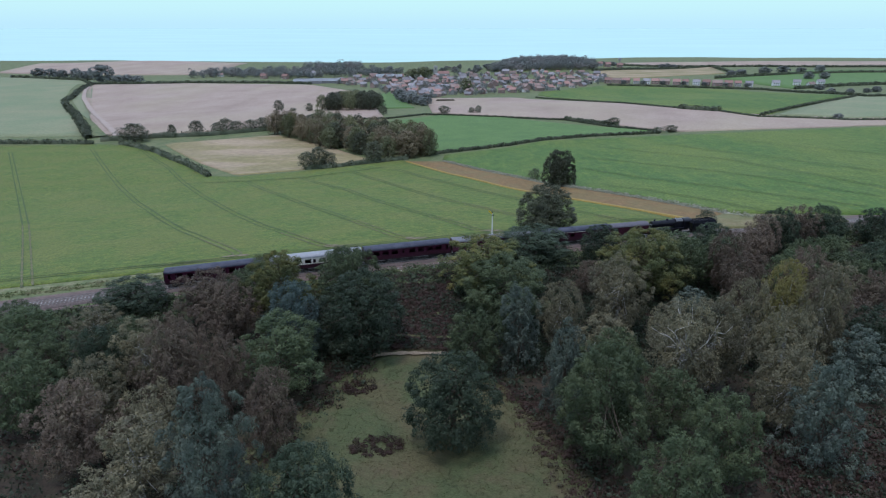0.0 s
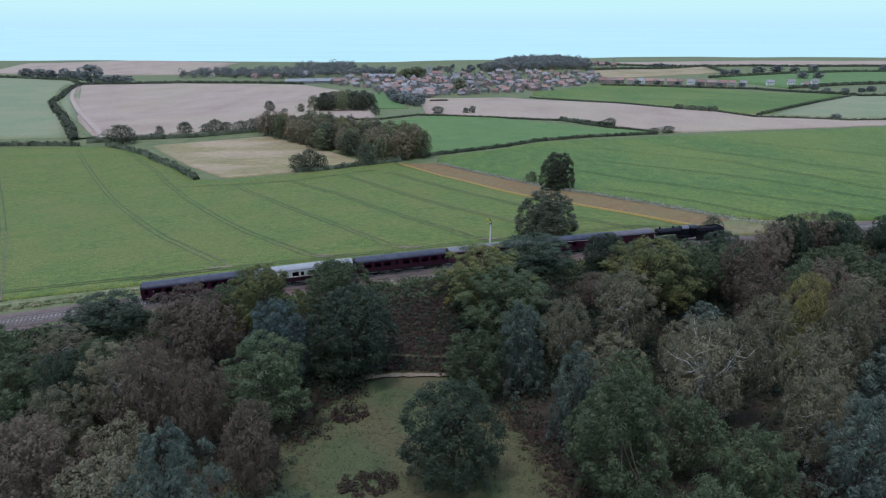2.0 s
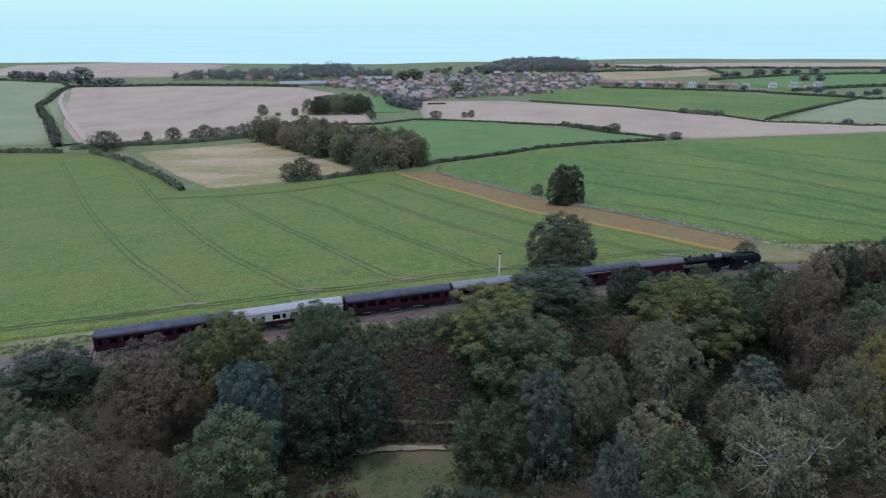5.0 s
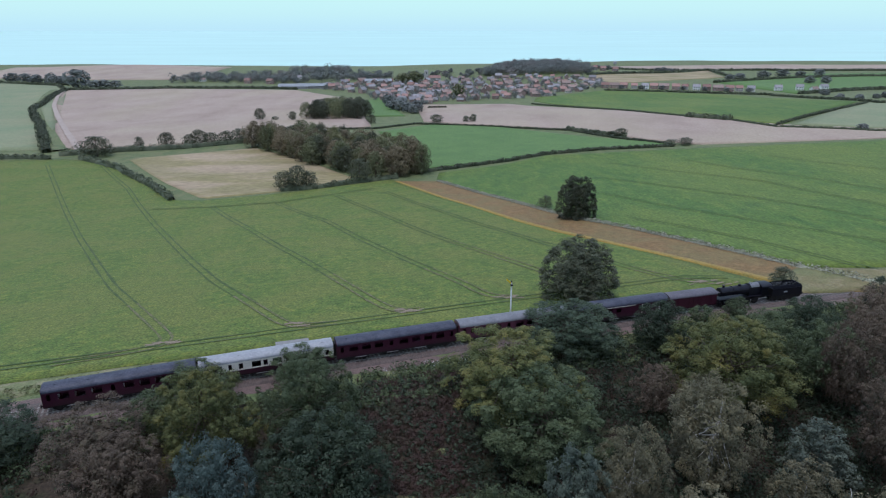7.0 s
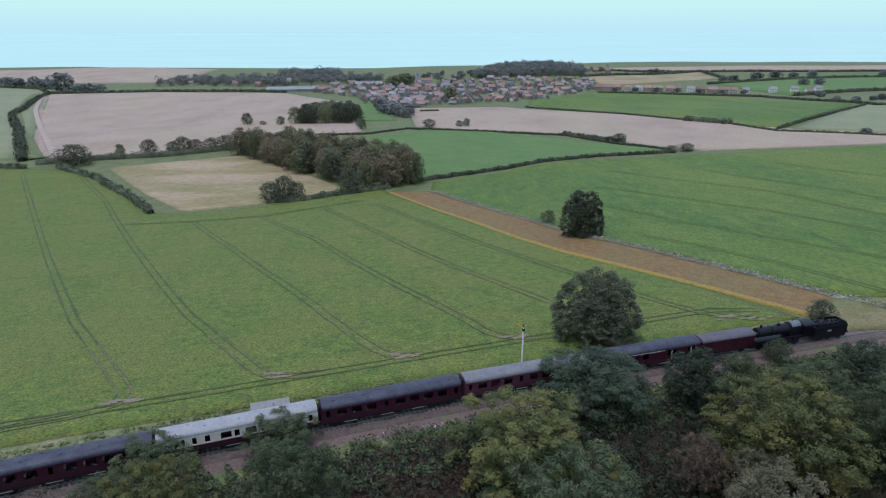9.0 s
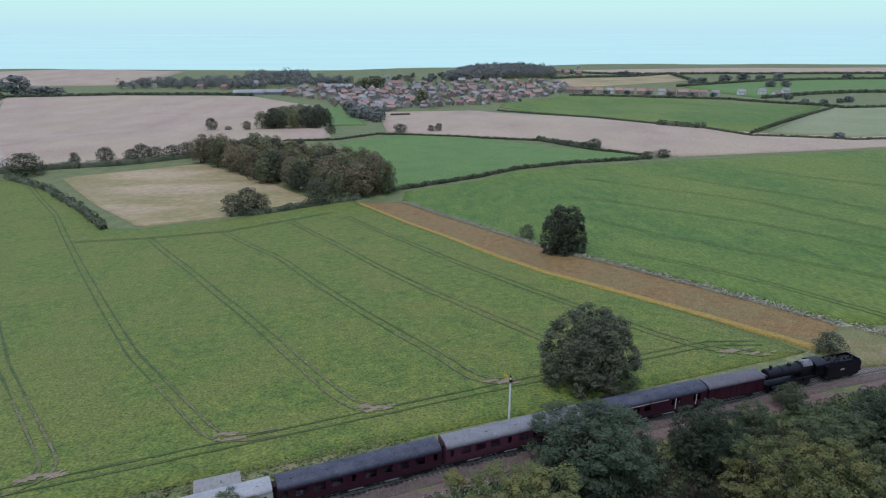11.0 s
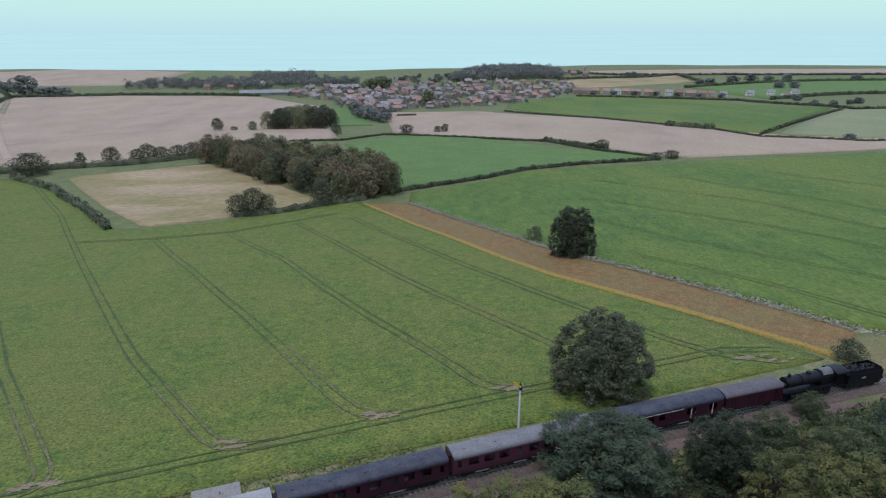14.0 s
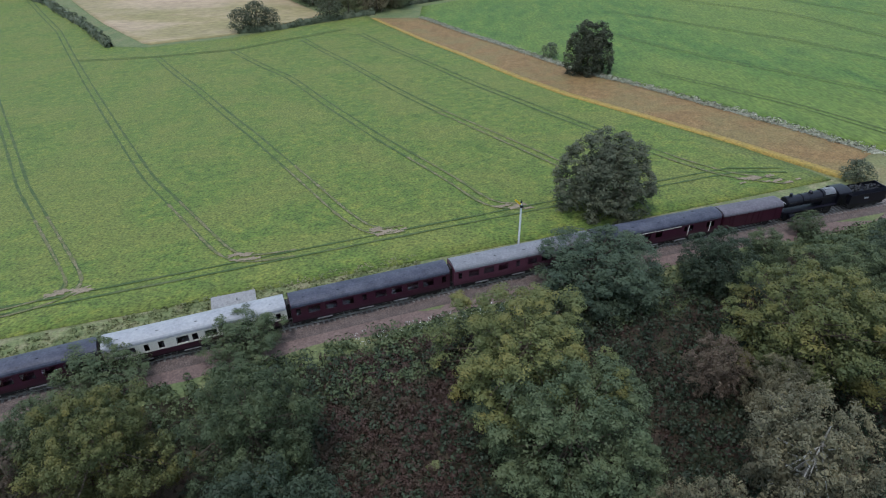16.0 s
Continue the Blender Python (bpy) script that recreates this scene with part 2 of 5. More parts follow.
def along(line, k):
    """The point at share k of a polyline's length."""
    ps = [Vector(p) for p in line]
    ls = [(b - a).length for a, b in zip(ps, ps[1:])]
    d = k * sum(ls)
    for a, b, s in zip(ps, ps[1:], ls):
        if d <= s or b is ps[-1]:
            return a.lerp(b, min(1, d / s))
        d -= s


def field(name, near, far, material, label, lift=0.2, nu=40, nv=30, category="field", kind="structure"):
    """A sheet between two polylines (both run the same way), laid over the land, with its edges turned down."""
    vs, fs = [], []
    for j in range(-1, nv + 2):
        for i in range(-1, nu + 2):
            ii, jj = min(max(i, 0), nu), min(max(j, 0), nv)
            p = along(near, ii / nu).lerp(along(far, ii / nu), jj / nv)
            edge = i != ii or j != jj
            vs.append((p.x, p.y, land(p.x, p.y) + (-0.5 if edge else lift)))
    w = nu + 3
    for j in range(nv + 2):
        for i in range(nu + 2):
            fs.append((j * w + i, j * w + i + 1, (j + 1) * w + i + 1, (j + 1) * w + i))
    return tagged(mesh_ob(name, vs, fs, material, smooth=True), label, category, kind=kind)


def ribbon(name, line, width, material, label, lift=0.3, step=4.0, kind="structure", category="track", parent=None, wobble=0.0):
    """A strip of that width along a polyline, laid over the land."""
    n = max(2, int(sum((Vector(b) - Vector(a)).length for a, b in zip(line, line[1:])) / step))
    ps = [along(line, i / n) for i in range(n + 1)]
    vs, fs = [], []
    for i, p in enumerate(ps):
        t = (ps[min(n, i + 1)] - ps[max(0, i - 1)]).normalized()
        s = Vector((-t.y, t.x)) * width / 2 * (1 + wobble * random.uniform(-1, 1))
        for q in (p - s, p + s):
            vs.append((q.x, q.y, land(q.x, q.y) + lift))
    fs = [(2 * i, 2 * i + 1, 2 * i + 3, 2 * i + 2) for i in range(n)]
    return tagged(mesh_ob(name, vs, fs, material, parent, True), label, category, kind=kind)


def offset_line(line, d):
    ps = [Vector(p) for p in line]
    out = []
    for i, p in enumerate(ps):
        t = (ps[min(len(ps) - 1, i + 1)] - ps[max(0, i - 1)]).normalized()
        out.append((p.x - t.y * d, p.y + t.x * d))
    return out


def rounded(line, r=6.0, n=5):
    """The polyline with its inner corners rounded."""
    ps = [Vector(p) for p in line]
    out = [tuple(ps[0])]
    for a, b, c in zip(ps, ps[1:], ps[2:]):
        p0 = b + (a - b).normalized() * min(r, (a - b).length / 2.1)
        p1 = b + (c - b).normalized() * min(r, (c - b).length / 2.1)
        for i in range(n + 1):
            k = i / n
            out.append(tuple(p0.lerp(b, k).lerp(b.lerp(p1, k), k)))
    return out + [tuple(ps[-1])]


# ---- the land: one sheet to the coast, then the sea to the horizon ----
def steps(a, b, first, grow, cap):
    out, s = [a], first
    while out[-1] < b:
        out.append(out[-1] + s)
        s = min(cap, s * grow)
    return out


COAST_Y = lambda x: 1560 + 45 * math.sin(x * 0.004) + 25 * math.sin(x * 0.013 + 1) + (70 if x > 300 else 70 * max(0, x + 100) / 400)
XS = [-v for v in reversed(steps(0, 2400, 6, 1.03, 60))][:-1] + steps(0, 2400, 6, 1.03, 60)
YS = [v for v in np.arange(-330, 330, 6.0)] + steps(330, 1500, 6, 1.04, 45)
lv, lf = [], []
for y in YS:
    for x in XS:
        lv.append((x, y, land(x, y)))
for k, drop in ((0.0, 0.0), (8.0, -8.0), (18.0, -24.0), (60.0, -34.0)):
    for x in XS:
        y = COAST_Y(x) + k
        lv.append((x, y, land(x, y) + drop))
W = len(XS)
lf = [(j * W + i, j * W + i + 1, (j + 1) * W + i + 1, (j + 1) * W + i) for j in range(len(YS) + 3) for i in range(W - 1)]
ground = tagged(mesh_ob("ground", lv, lf, M_GRASS, smooth=True), "rolling grassland and field margins running to the coast", "ground", kind="structure")
sea_v, sea_f = [], []
for j, (y, z) in enumerate(((1480, -62), (1900, -62), (2400, -56), (3000, -38), (3600, -18), (4200, 2), (4820, 22.6))):
    for i in range(9):
        a = -1 + i / 4
        sea_v.append((a * y * 1.15, y * (1.0 if j < 6 else math.sqrt(max(0.3, 1 - 0.0 * a * a))), z))
sea_f = [(j * 9 + i, j * 9 + i + 1, (j + 1) * 9 + i + 1, (j + 1) * 9 + i) for j in range(6) for i in range(8)]
tagged(mesh_ob("water", sea_v, sea_f, M_SEA, smooth=True), "calm pale blue sea under an overcast sky", "sea", kind="structure")

# ---- fields ----
S17, C17 = math.sin(math.atan(0.305)), math.cos(math.atan(0.305))


def by_track(s, u):
    """Plan point s metres along the track from its crossing of x = 0, u metres north of it."""
    return (s * C17 - u * S17, -4.1 + s * S17 + u * C17)


field("crop_field", [by_track(-420, 8), by_track(-150, 7.5), by_track(-60, 7.5), by_track(-15, 6.2), by_track(10, 5.8), by_track(58, 6.2)],
      [(-480, 285), (-311, 294), (-252, 300), (-219, 292), (-173, 237), (-139, 186), (-122, 181), (-89, 189), (-38, 215)],
      M_CROP, "wide field of low leafy green crop with yellow tips", 0.25, 110, 70)
field("bronze_strip", [(-35, 209), (0, 131), (22, 77), (42, 43.5), (59, 14)], [(-15, 203), (11, 147), (33, 95), (54, 55), (67, 29), (77, 13)],
      M_STRIP, "strip of dry bronze-brown cover crop between two green fields", 0.36, 60, 8)
field("golden_edge", [(-35.5, 208.5), (-0.5, 130.5), (21.5, 76.5), (41.5, 43), (58.5, 14)], [(-34, 209), (1.2, 131.2), (23.4, 77.6), (43.2, 44.2), (60, 15)],
      M_STRIPGOLD, "narrow golden grass edge of the bronze strip", 0.44, 60, 2)
field("far_crop_field", [(-15, 205), (11, 149), (33, 97), (54, 57), (68, 30), (110, 26), (420, 60)],
      [(-14, 228), (23, 247), (50, 271), (94, 272), (139, 272), (192, 273), (470, 270)], M_CROP_DARK, "large dark green crop field with faint drill lines", 0.3, 90, 40)
field("dry_paddock", [(-209, 297), (-158, 227), (-123, 185), (-92, 193), (-62, 217)], [(-205, 304), (-170, 318), (-139, 331), (-94, 280), (-58, 222)],
      M_DRY, "small dry tan pasture bordered by hedges", 0.3, 40, 24)
field("stubble_field", [(-276, 334), (-232, 336), (-150, 372), (-71, 430)], [(-590, 870), (-430, 905), (-230, 874), (-125, 740)],
      M_STUBBLE, "broad harvested stubble field of pinkish tan", 0.4, 40, 50)
field("west_pasture", [(-620, 330), (-332, 326), (-282, 331)], [(-1100, 1050), (-794, 1020), (-610, 950)], M_PALE, "pale green pasture beyond a hedge", 0.4, 20, 40)
field("meadow", [(-20, 240), (24, 259), (64, 286), (125, 292)], [(-62, 398), (-17, 437), (32, 411), (128, 296)], M_MEADOW, "bright green meadow behind a hedge", 0.4, 30, 30)
field("long_stubble", [(-28, 452), (83, 386), (112, 336), (141, 286), (247, 282), (520, 300)], [(-43, 665), (67, 669), (145, 556), (190, 468), (250, 345), (560, 350)],
      M_STUBBLE, "long harvested stubble field of pinkish tan", 0.4, 60, 24)
field("upland_crop", [(100, 700), (190, 480), (236, 368)], [(110, 745), (227, 864), (382, 766), (425, 585)], M_CROP_DARK, "dark green crop field on a far slope", 0.4, 30, 30)
field("upland_pasture", [(243, 366), (278, 330), (560, 360)], [(424, 575), (450, 575), (700, 580)], M_PALE, "pale pasture on a far slope", 0.5, 20, 20)
field("pale_field", [(253, 975), (503, 1105)], [(254, 1101), (537, 1271)], M_DRY, "pale far field beyond the village", 0.5, 12, 12)
field("green_field", [(468, 790), (646, 861), (980, 880)], [(445, 992), (707, 1190), (1100, 1200)], M_MEADOW, "green far field on the ridge", 0.5, 16, 16)
field("valley_green", [(-80, 525), (-48, 520)], [(-112, 690), (-90, 780)], M_MEADOW, "small green meadow beside the wood", 0.5, 8, 16)
field("coast_field", [(330, 1290), (700, 1260), (1300, 1250)], [(300, 1420), (700, 1420), (1300, 1420)], M_STUBBLE, "far tan field near the coast", 0.6, 16, 8)
field("coast_pasture", [(-900, 1130), (-640, 1080), (-480, 1090)], [(-1000, 1440), (-700, 1440), (-500, 1440)], M_STUBBLE, "dry grass near the coast", 0.6, 12, 10)
field("glade", [(-37, -72), (-33, -106), (8, -106), (8, -82)], [(-26, -50), (-18, -44), (-10, -44), (0, -57)], M_GLADE, "grassy woodland glade with patches of brown bracken litter", 0.12, 30, 24)
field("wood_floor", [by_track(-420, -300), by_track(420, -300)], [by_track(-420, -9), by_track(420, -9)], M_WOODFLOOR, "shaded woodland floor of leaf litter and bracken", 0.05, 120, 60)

field("rough_corner", [(57, 12.5), (66, 13), (95, 19)], [(55.5, 19), (66, 28.5), (95, 24)], M_ROUGH, "rough dry grass where the strip meets the railway", 0.5, 20, 8)

# ---- railway ----
def box(bm, x0, x1, y0, y1, z0, z1):
    bmesh.ops.create_cube(bm, size=1, matrix=Matrix.LocRotScale(((x0 + x1) / 2, (y0 + y1) / 2, (z0 + z1) / 2), None, (x1 - x0, y1 - y0, z1 - z0)))


def tube(bm, a, b, r0, r1=None, seg=16):
    """A capped cylinder or cone from a to b."""
    a, b = Vector(a), Vector(b)
    q = (b - a).to_track_quat("Z", "Y").to_matrix().to_4x4()
    bmesh.ops.create_cone(bm, cap_ends=True, segments=seg, radius1=r0, radius2=r0 if r1 is None else r1, depth=(b - a).length, matrix=Matrix.Translation((a + b) / 2) @ q)


def track_pose(s, z=0.0):
    """The pose on the track's centre line, x forwards (to the east)."""
    x, y = by_track(s, bend(s))
    x1, y1 = by_track(s + 0.5, bend(s + 0.5))
    x0, y0 = by_track(s - 0.5, bend(s - 0.5))
    return Matrix.Translation((x, y, z)) @ Matrix.Rotation(math.atan2(y1 - y0, x1 - x0), 4, "Z")


def bed(name, outline, material, label, s0=-420, s1=420, step=3.0):
    """A long bed with that cross-section (across, height), swept along the line."""
    vs, n = [], int((s1 - s0) / step)
    for i in range(n + 1):
        m = track_pose(s0 + i * step)
        for k, z in outline:
            p = m @ Vector((0, k, z))
            if z < -1.9:
                p.z = land(p.x, p.y) - 0.4
            elif z < -0.9:
                p.z = land(p.x, p.y) + 0.08
            vs.append(tuple(p))
    w = len(outline)
    fs = [(i * w + j, (i + 1) * w + j, (i + 1) * w + j + 1, i * w + j + 1) for i in range(n) for j in range(w - 1)]
    return tagged(mesh_ob(name, vs, fs, material, smooth=True), label, "railway", kind="structure")


bed("cinder_path", [(-5.4, -2), (-5.0, -0.5), (-4.2, -0.32), (4.2, -0.30), (5.2, -0.5), (5.6, -2)], M_CINDER, "brown cinder cess beside the railway")
ballast = bed("ballast_bed", [(-2.9, -2), (-2.8, -0.30), (-1.9, -0.17), (-0.8, -0.15), (0.8, -0.15), (1.9, -0.17), (2.8, -0.30), (2.9, -2)], M_BALLAST, "bed of brown stone ballast", step=2.0)
for side in (-0.76, 0.76):
    rail = bed("rail", [(side - 0.07, -0.15), (side - 0.065, -0.13), (side - 0.015, -0.11), (side - 0.015, -0.04), (side - 0.036, -0.03), (side - 0.036, 0.0), (side + 0.036, 0.0),
                        (side + 0.036, -0.03), (side + 0.015, -0.04), (side + 0.015, -0.11), (side + 0.065, -0.13), (side + 0.07, -0.15)], M_RAIL, "worn steel running rail")

M_GRASSDRY = mat("dry_verge_grass", [(0.095, 0.125, 0.045), (0.15, 0.165, 0.07), (0.25, 0.22, 0.13)], 0.4, fine=(3, 0.3), bump=0.8, bump_scale=4)
field("north_verge", [by_track(-420, -2), by_track(-150, 0), by_track(-60, 2.2), by_track(0, 3.4), by_track(60, 2.6), by_track(420, -2)],
      [by_track(-420, 10), by_track(-150, 8.6), by_track(-60, 7.8), by_track(-15, 6.6), by_track(10, 6.2), by_track(60, 6.6), by_track(420, 10)], M_GRASSDRY, "rough dry grass verge between the railway and the field", 0.09, 140, 4)

# ---- wheel tracks in the crop ----
TRAMS = ([(-74, -13), (-62, -8.5), (-58.5, -4.5), (-64, 3), (-91, 39), (-140, 112), (-253, 283)], [(-31, 2), (-37.5, 0.6), (-41, 2.6), (-46, 9.5), (-66, 38), (-142, 165), (-172, 215), (-218, 280)],
         [(-16, 7.9), (-20.5, 6.8), (-25.6, 14), (-52, 63), (-80, 112), (-111, 163)], [(3, 13.6), (-2.5, 14.4), (-8, 26), (-23, 54), (-53, 117), (-83, 164)], [(12, 30), (-9, 70), (-40, 138), (-60, 177)],
         [(46, 18.4), (38.5, 21.6), (33, 29), (28, 38), (14, 66), (-9, 118), (-38, 180)], [(-95, -26), (-160, 70), (-300, 270)])
for k, line in enumerate(TRAMS):
    for d in (-0.95, 0.95):
        bends = 4 if k < 2 else 2 if k in (4, 6) else 3
        last = tuple(Vector(line[bends - 1]).lerp(Vector(line[bends]), 0.5)) if bends > 2 else line[1]
        ribbon("soil_rut", offset_line(rounded(list(line[:bends]) + [last], 5), d), 0.38, M_RUT, "patchy soil wheel rut through the crop", 0.34, 1.0, wobble=0.6)
        ribbon("wheel_track", offset_line(rounded(line, 6), d), 0.52, M_TRAM, "dark wheel track pressed through the crop", 0.31, 3.0, wobble=0.4)
headland = [by_track(-260, 17), by_track(-95, 15), by_track(-60, 14.2), by_track(-37, 14.4), by_track(0, 15), by_track(46, 15.5), by_track(54, 12)]
for d in (-0.95, 0.95):
    ribbon("wheel_track", offset_line(headland, d), 0.44, M_TRAM, "dark wheel track along the field's headland", 0.33, 3.0, wobble=0.4)
    ribbon("wheel_track", offset_line([(-142, 165), (-111, 163), (-83, 166), (-45, 190)], d), 0.5, M_TRAM, "dark wheel track along the field's far edge", 0.33, 3.0, wobble=0.4)
for line in ([(48, 94), (68, 60), (79, 32), (85, 18)],
             [(50, 151), (75, 93), (98, 55), (110, 36)],
             [(61, 191), (100, 124), (116, 77), (124, 53)],
             [(76, 236), (120, 161), (131, 96), (137, 64)],
             [(115, 233), (142, 160), (151, 121), (155, 101)],
             [(159, 234), (185, 164), (198, 129)]):
    for d in (-0.95, 0.95):
        ribbon("wheel_track", offset_line(line, d), 0.34, M_TRAM, "faint wheel track through the far crop", 0.36, 5.0, wobble=0.5)


def scar(x, y, r, seed):
    """A worn patch of soil where the wheels turn, ragged at its edge."""
    rng = random.Random(seed)
    vs = [(x, y, land(x, y) + 0.36)]
    n = 34
    for i in range(n):
        w = 2 * math.pi * i / n
        k = r * rng.uniform(0.45, 1.15) * (1.5 if abs(math.cos(w - 0.3)) > 0.8 else 0.7)
        a, b = x + k * math.cos(w), y + k * math.sin(w)
        vs.append((a, b, land(a, b) + 0.35))
    tagged(mesh_ob("soil_patch", vs, [(0, i + 1, (i + 1) % n + 1) for i in range(n)], M_SOIL), "worn patch of bare sandy soil in the crop", "soil", kind="structure")


patch_rng = random.Random(5)
SCARS = []
for x, y, n in ((-59.5, -5.2, 6), (-39.0, 1.0, 7), (-19.4, 7.2, 9), (0.4, 13.4, 5), (40.8, 20.4, 7), (45.6, 18.6, 4)):
    SCARS += [(x + patch_rng.gauss(0, 1.3), y + patch_rng.gauss(0, 0.6), patch_rng.uniform(0.4, 0.95)) for _ in range(n)]
for i, (x, y, r) in enumerate(SCARS):
    scar(x, y, r, i)
# ---- rolling stock ----
V_MAROON = mat("maroon_coach_paint", [(0.034, 0.005, 0.017), (0.050, 0.009, 0.025)], 0.8, rough=0.32, spec=0.5, fine=(6, 0.12))
V_MAROON_WORN = mat("faded_maroon_paint", [(0.082, 0.024, 0.042), (0.108, 0.034, 0.054)], 0.8, rough=0.45, spec=0.4, fine=(6, 0.12))
V_CREAM = mat("cream_coach_paint", [(0.62, 0.58, 0.50), (0.70, 0.66, 0.58)], 0.8, rough=0.4, spec=0.4, fine=(5, 0.08))
V_RED = mat("crimson_van_paint", [(0.036, 0.006, 0.015), (0.050, 0.010, 0.020)], 0.8, rough=0.4, spec=0.4, fine=(6, 0.12))
V_ROOFDARK = mat("dark_sooty_roof", [(0.030, 0.033, 0.050), (0.045, 0.048, 0.070), (0.065, 0.068, 0.090)], 0.7, rough=0.55, fine=(4, 0.25), broad=(0.8, (0.085, 0.09, 0.11), 0.35))
V_ROOFGREY = mat("weathered_grey_roof", [(0.14, 0.142, 0.155), (0.20, 0.202, 0.215)], 0.7, rough=0.6, fine=(4, 0.15))
V_ROOFMID = mat("sooty_brown_grey_roof", [(0.085, 0.078, 0.092), (0.125, 0.115, 0.130)], 0.7, rough=0.6, fine=(4, 0.2))
V_ROOFPALE = mat("pale_grey_roof", [(0.27, 0.275, 0.285), (0.34, 0.345, 0.355)], 0.6, rough=0.5, fine=(3, 0.12), broad=(0.7, (0.26, 0.27, 0.29), 0.4))
V_UNDER = mat("black_running_gear", [(0.012, 0.011, 0.011), (0.03, 0.027, 0.025)], 1.5, rough=0.7)
V_GLOSS = mat("black_locomotive_paint", [(0.004, 0.004, 0.008), (0.009, 0.009, 0.016)], 1.2, rough=0.42, spec=0.3, fine=(5, 0.2))
V_COAL = mat("coal", [(0.006, 0.006, 0.007), (0.02, 0.02, 0.022)], 5, rough=0.5, bump=1.0, bump_scale=6)
V_COVER = mat("white_headrest_cover", [(0.66, 0.65, 0.63), (0.72, 0.71, 0.69)], 2.0)
V_SEAT = mat("dark_red_seat_cloth", [(0.07, 0.02, 0.02), (0.10, 0.03, 0.03)], 2.0)
V_STEAMGREY = mat("plain_pale_grey", [(0.24, 0.25, 0.27), (0.36, 0.37, 0.39)], 1.0, rough=0.35)
V_GLASS = bpy.data.materials.new("coach_window_glass")
V_GLASS.use_nodes = True
gb = V_GLASS.node_tree.nodes["Principled BSDF"]
gb.inputs["Base Color"].default_value = (0.86, 0.89, 0.90, 1)
gb.inputs["Transmission Weight"].default_value, gb.inputs["Roughness"].default_value, gb.inputs["IOR"].default_value = 1.0, 0.03, 1.1


def bogie(parent, x, wheels=(-1.3, 1.3), r=0.46):
    bm = bmesh.new()
    for y in (-1.0, 1.0):
        box(bm, x - 2.0, x + 2.0, y - 0.06, y + 0.06, 0.42, 0.72)
        for w in wheels:
            box(bm, x + w - 0.2, x + w + 0.2, y - 0.12, y + 0.12, 0.32, 0.78)
    box(bm, x - 0.4, x + 0.4, -1.1, 1.1, 0.5, 0.9)
    ob = part("bogie", bm, V_UNDER, parent)
    for w in wheels:
        for y in (-0.76, 0.76):
            bm = bmesh.new()
            tube(bm, (x + w, y - 0.065, r), (x + w, y + 0.065, r), r, seg=20)
            tube(bm, (x + w, y + (0.07 if y < 0 else -0.07), r), (x + w, y + (0.10 if y < 0 else -0.10), r), r + 0.03, seg=20)
            part("wheel", bm, V_UNDER, ob)


def buffers(parent, x, d):
    for y in (-0.86, 0.86):
        bm = bmesh.new()
        tube(bm, (x, y, 1.05), (x + d * 0.35, y, 1.05), 0.10, seg=12)
        tube(bm, (x + d * 0.35, y, 1.05), (x + d * 0.42, y, 1.05), 0.24, seg=16)
        part("buffer", bm, V_UNDER, parent)


def roof_shell(bm, half, eave, rise, x0, x1, t=0.06, seg=12):
    """A bowed carriage roof."""
    sec = [(half * math.sin(a), eave + rise * (math.cos(a) ** 0.8 if math.cos(a) > 0 else 0)) for a in np.linspace(-math.pi / 2, math.pi / 2, seg + 1)]
    rings = []
    for x, k in ((x0, 0.96), (x0 + 0.25, 1.0), (x1 - 0.25, 1.0), (x1, 0.96)):
        rings.append([bm.verts.new((x, y * (1 if k == 1 else 0.985), eave + (z - eave) * k)) for y, z in sec])
    for a, b in zip(rings, rings[1:]):
        for i in range(seg):
            bm.faces.new((a[i], a[i + 1], b[i + 1], b[i]))
    bm.faces.new(rings[0])
    bm.faces.new(rings[-1][::-1])


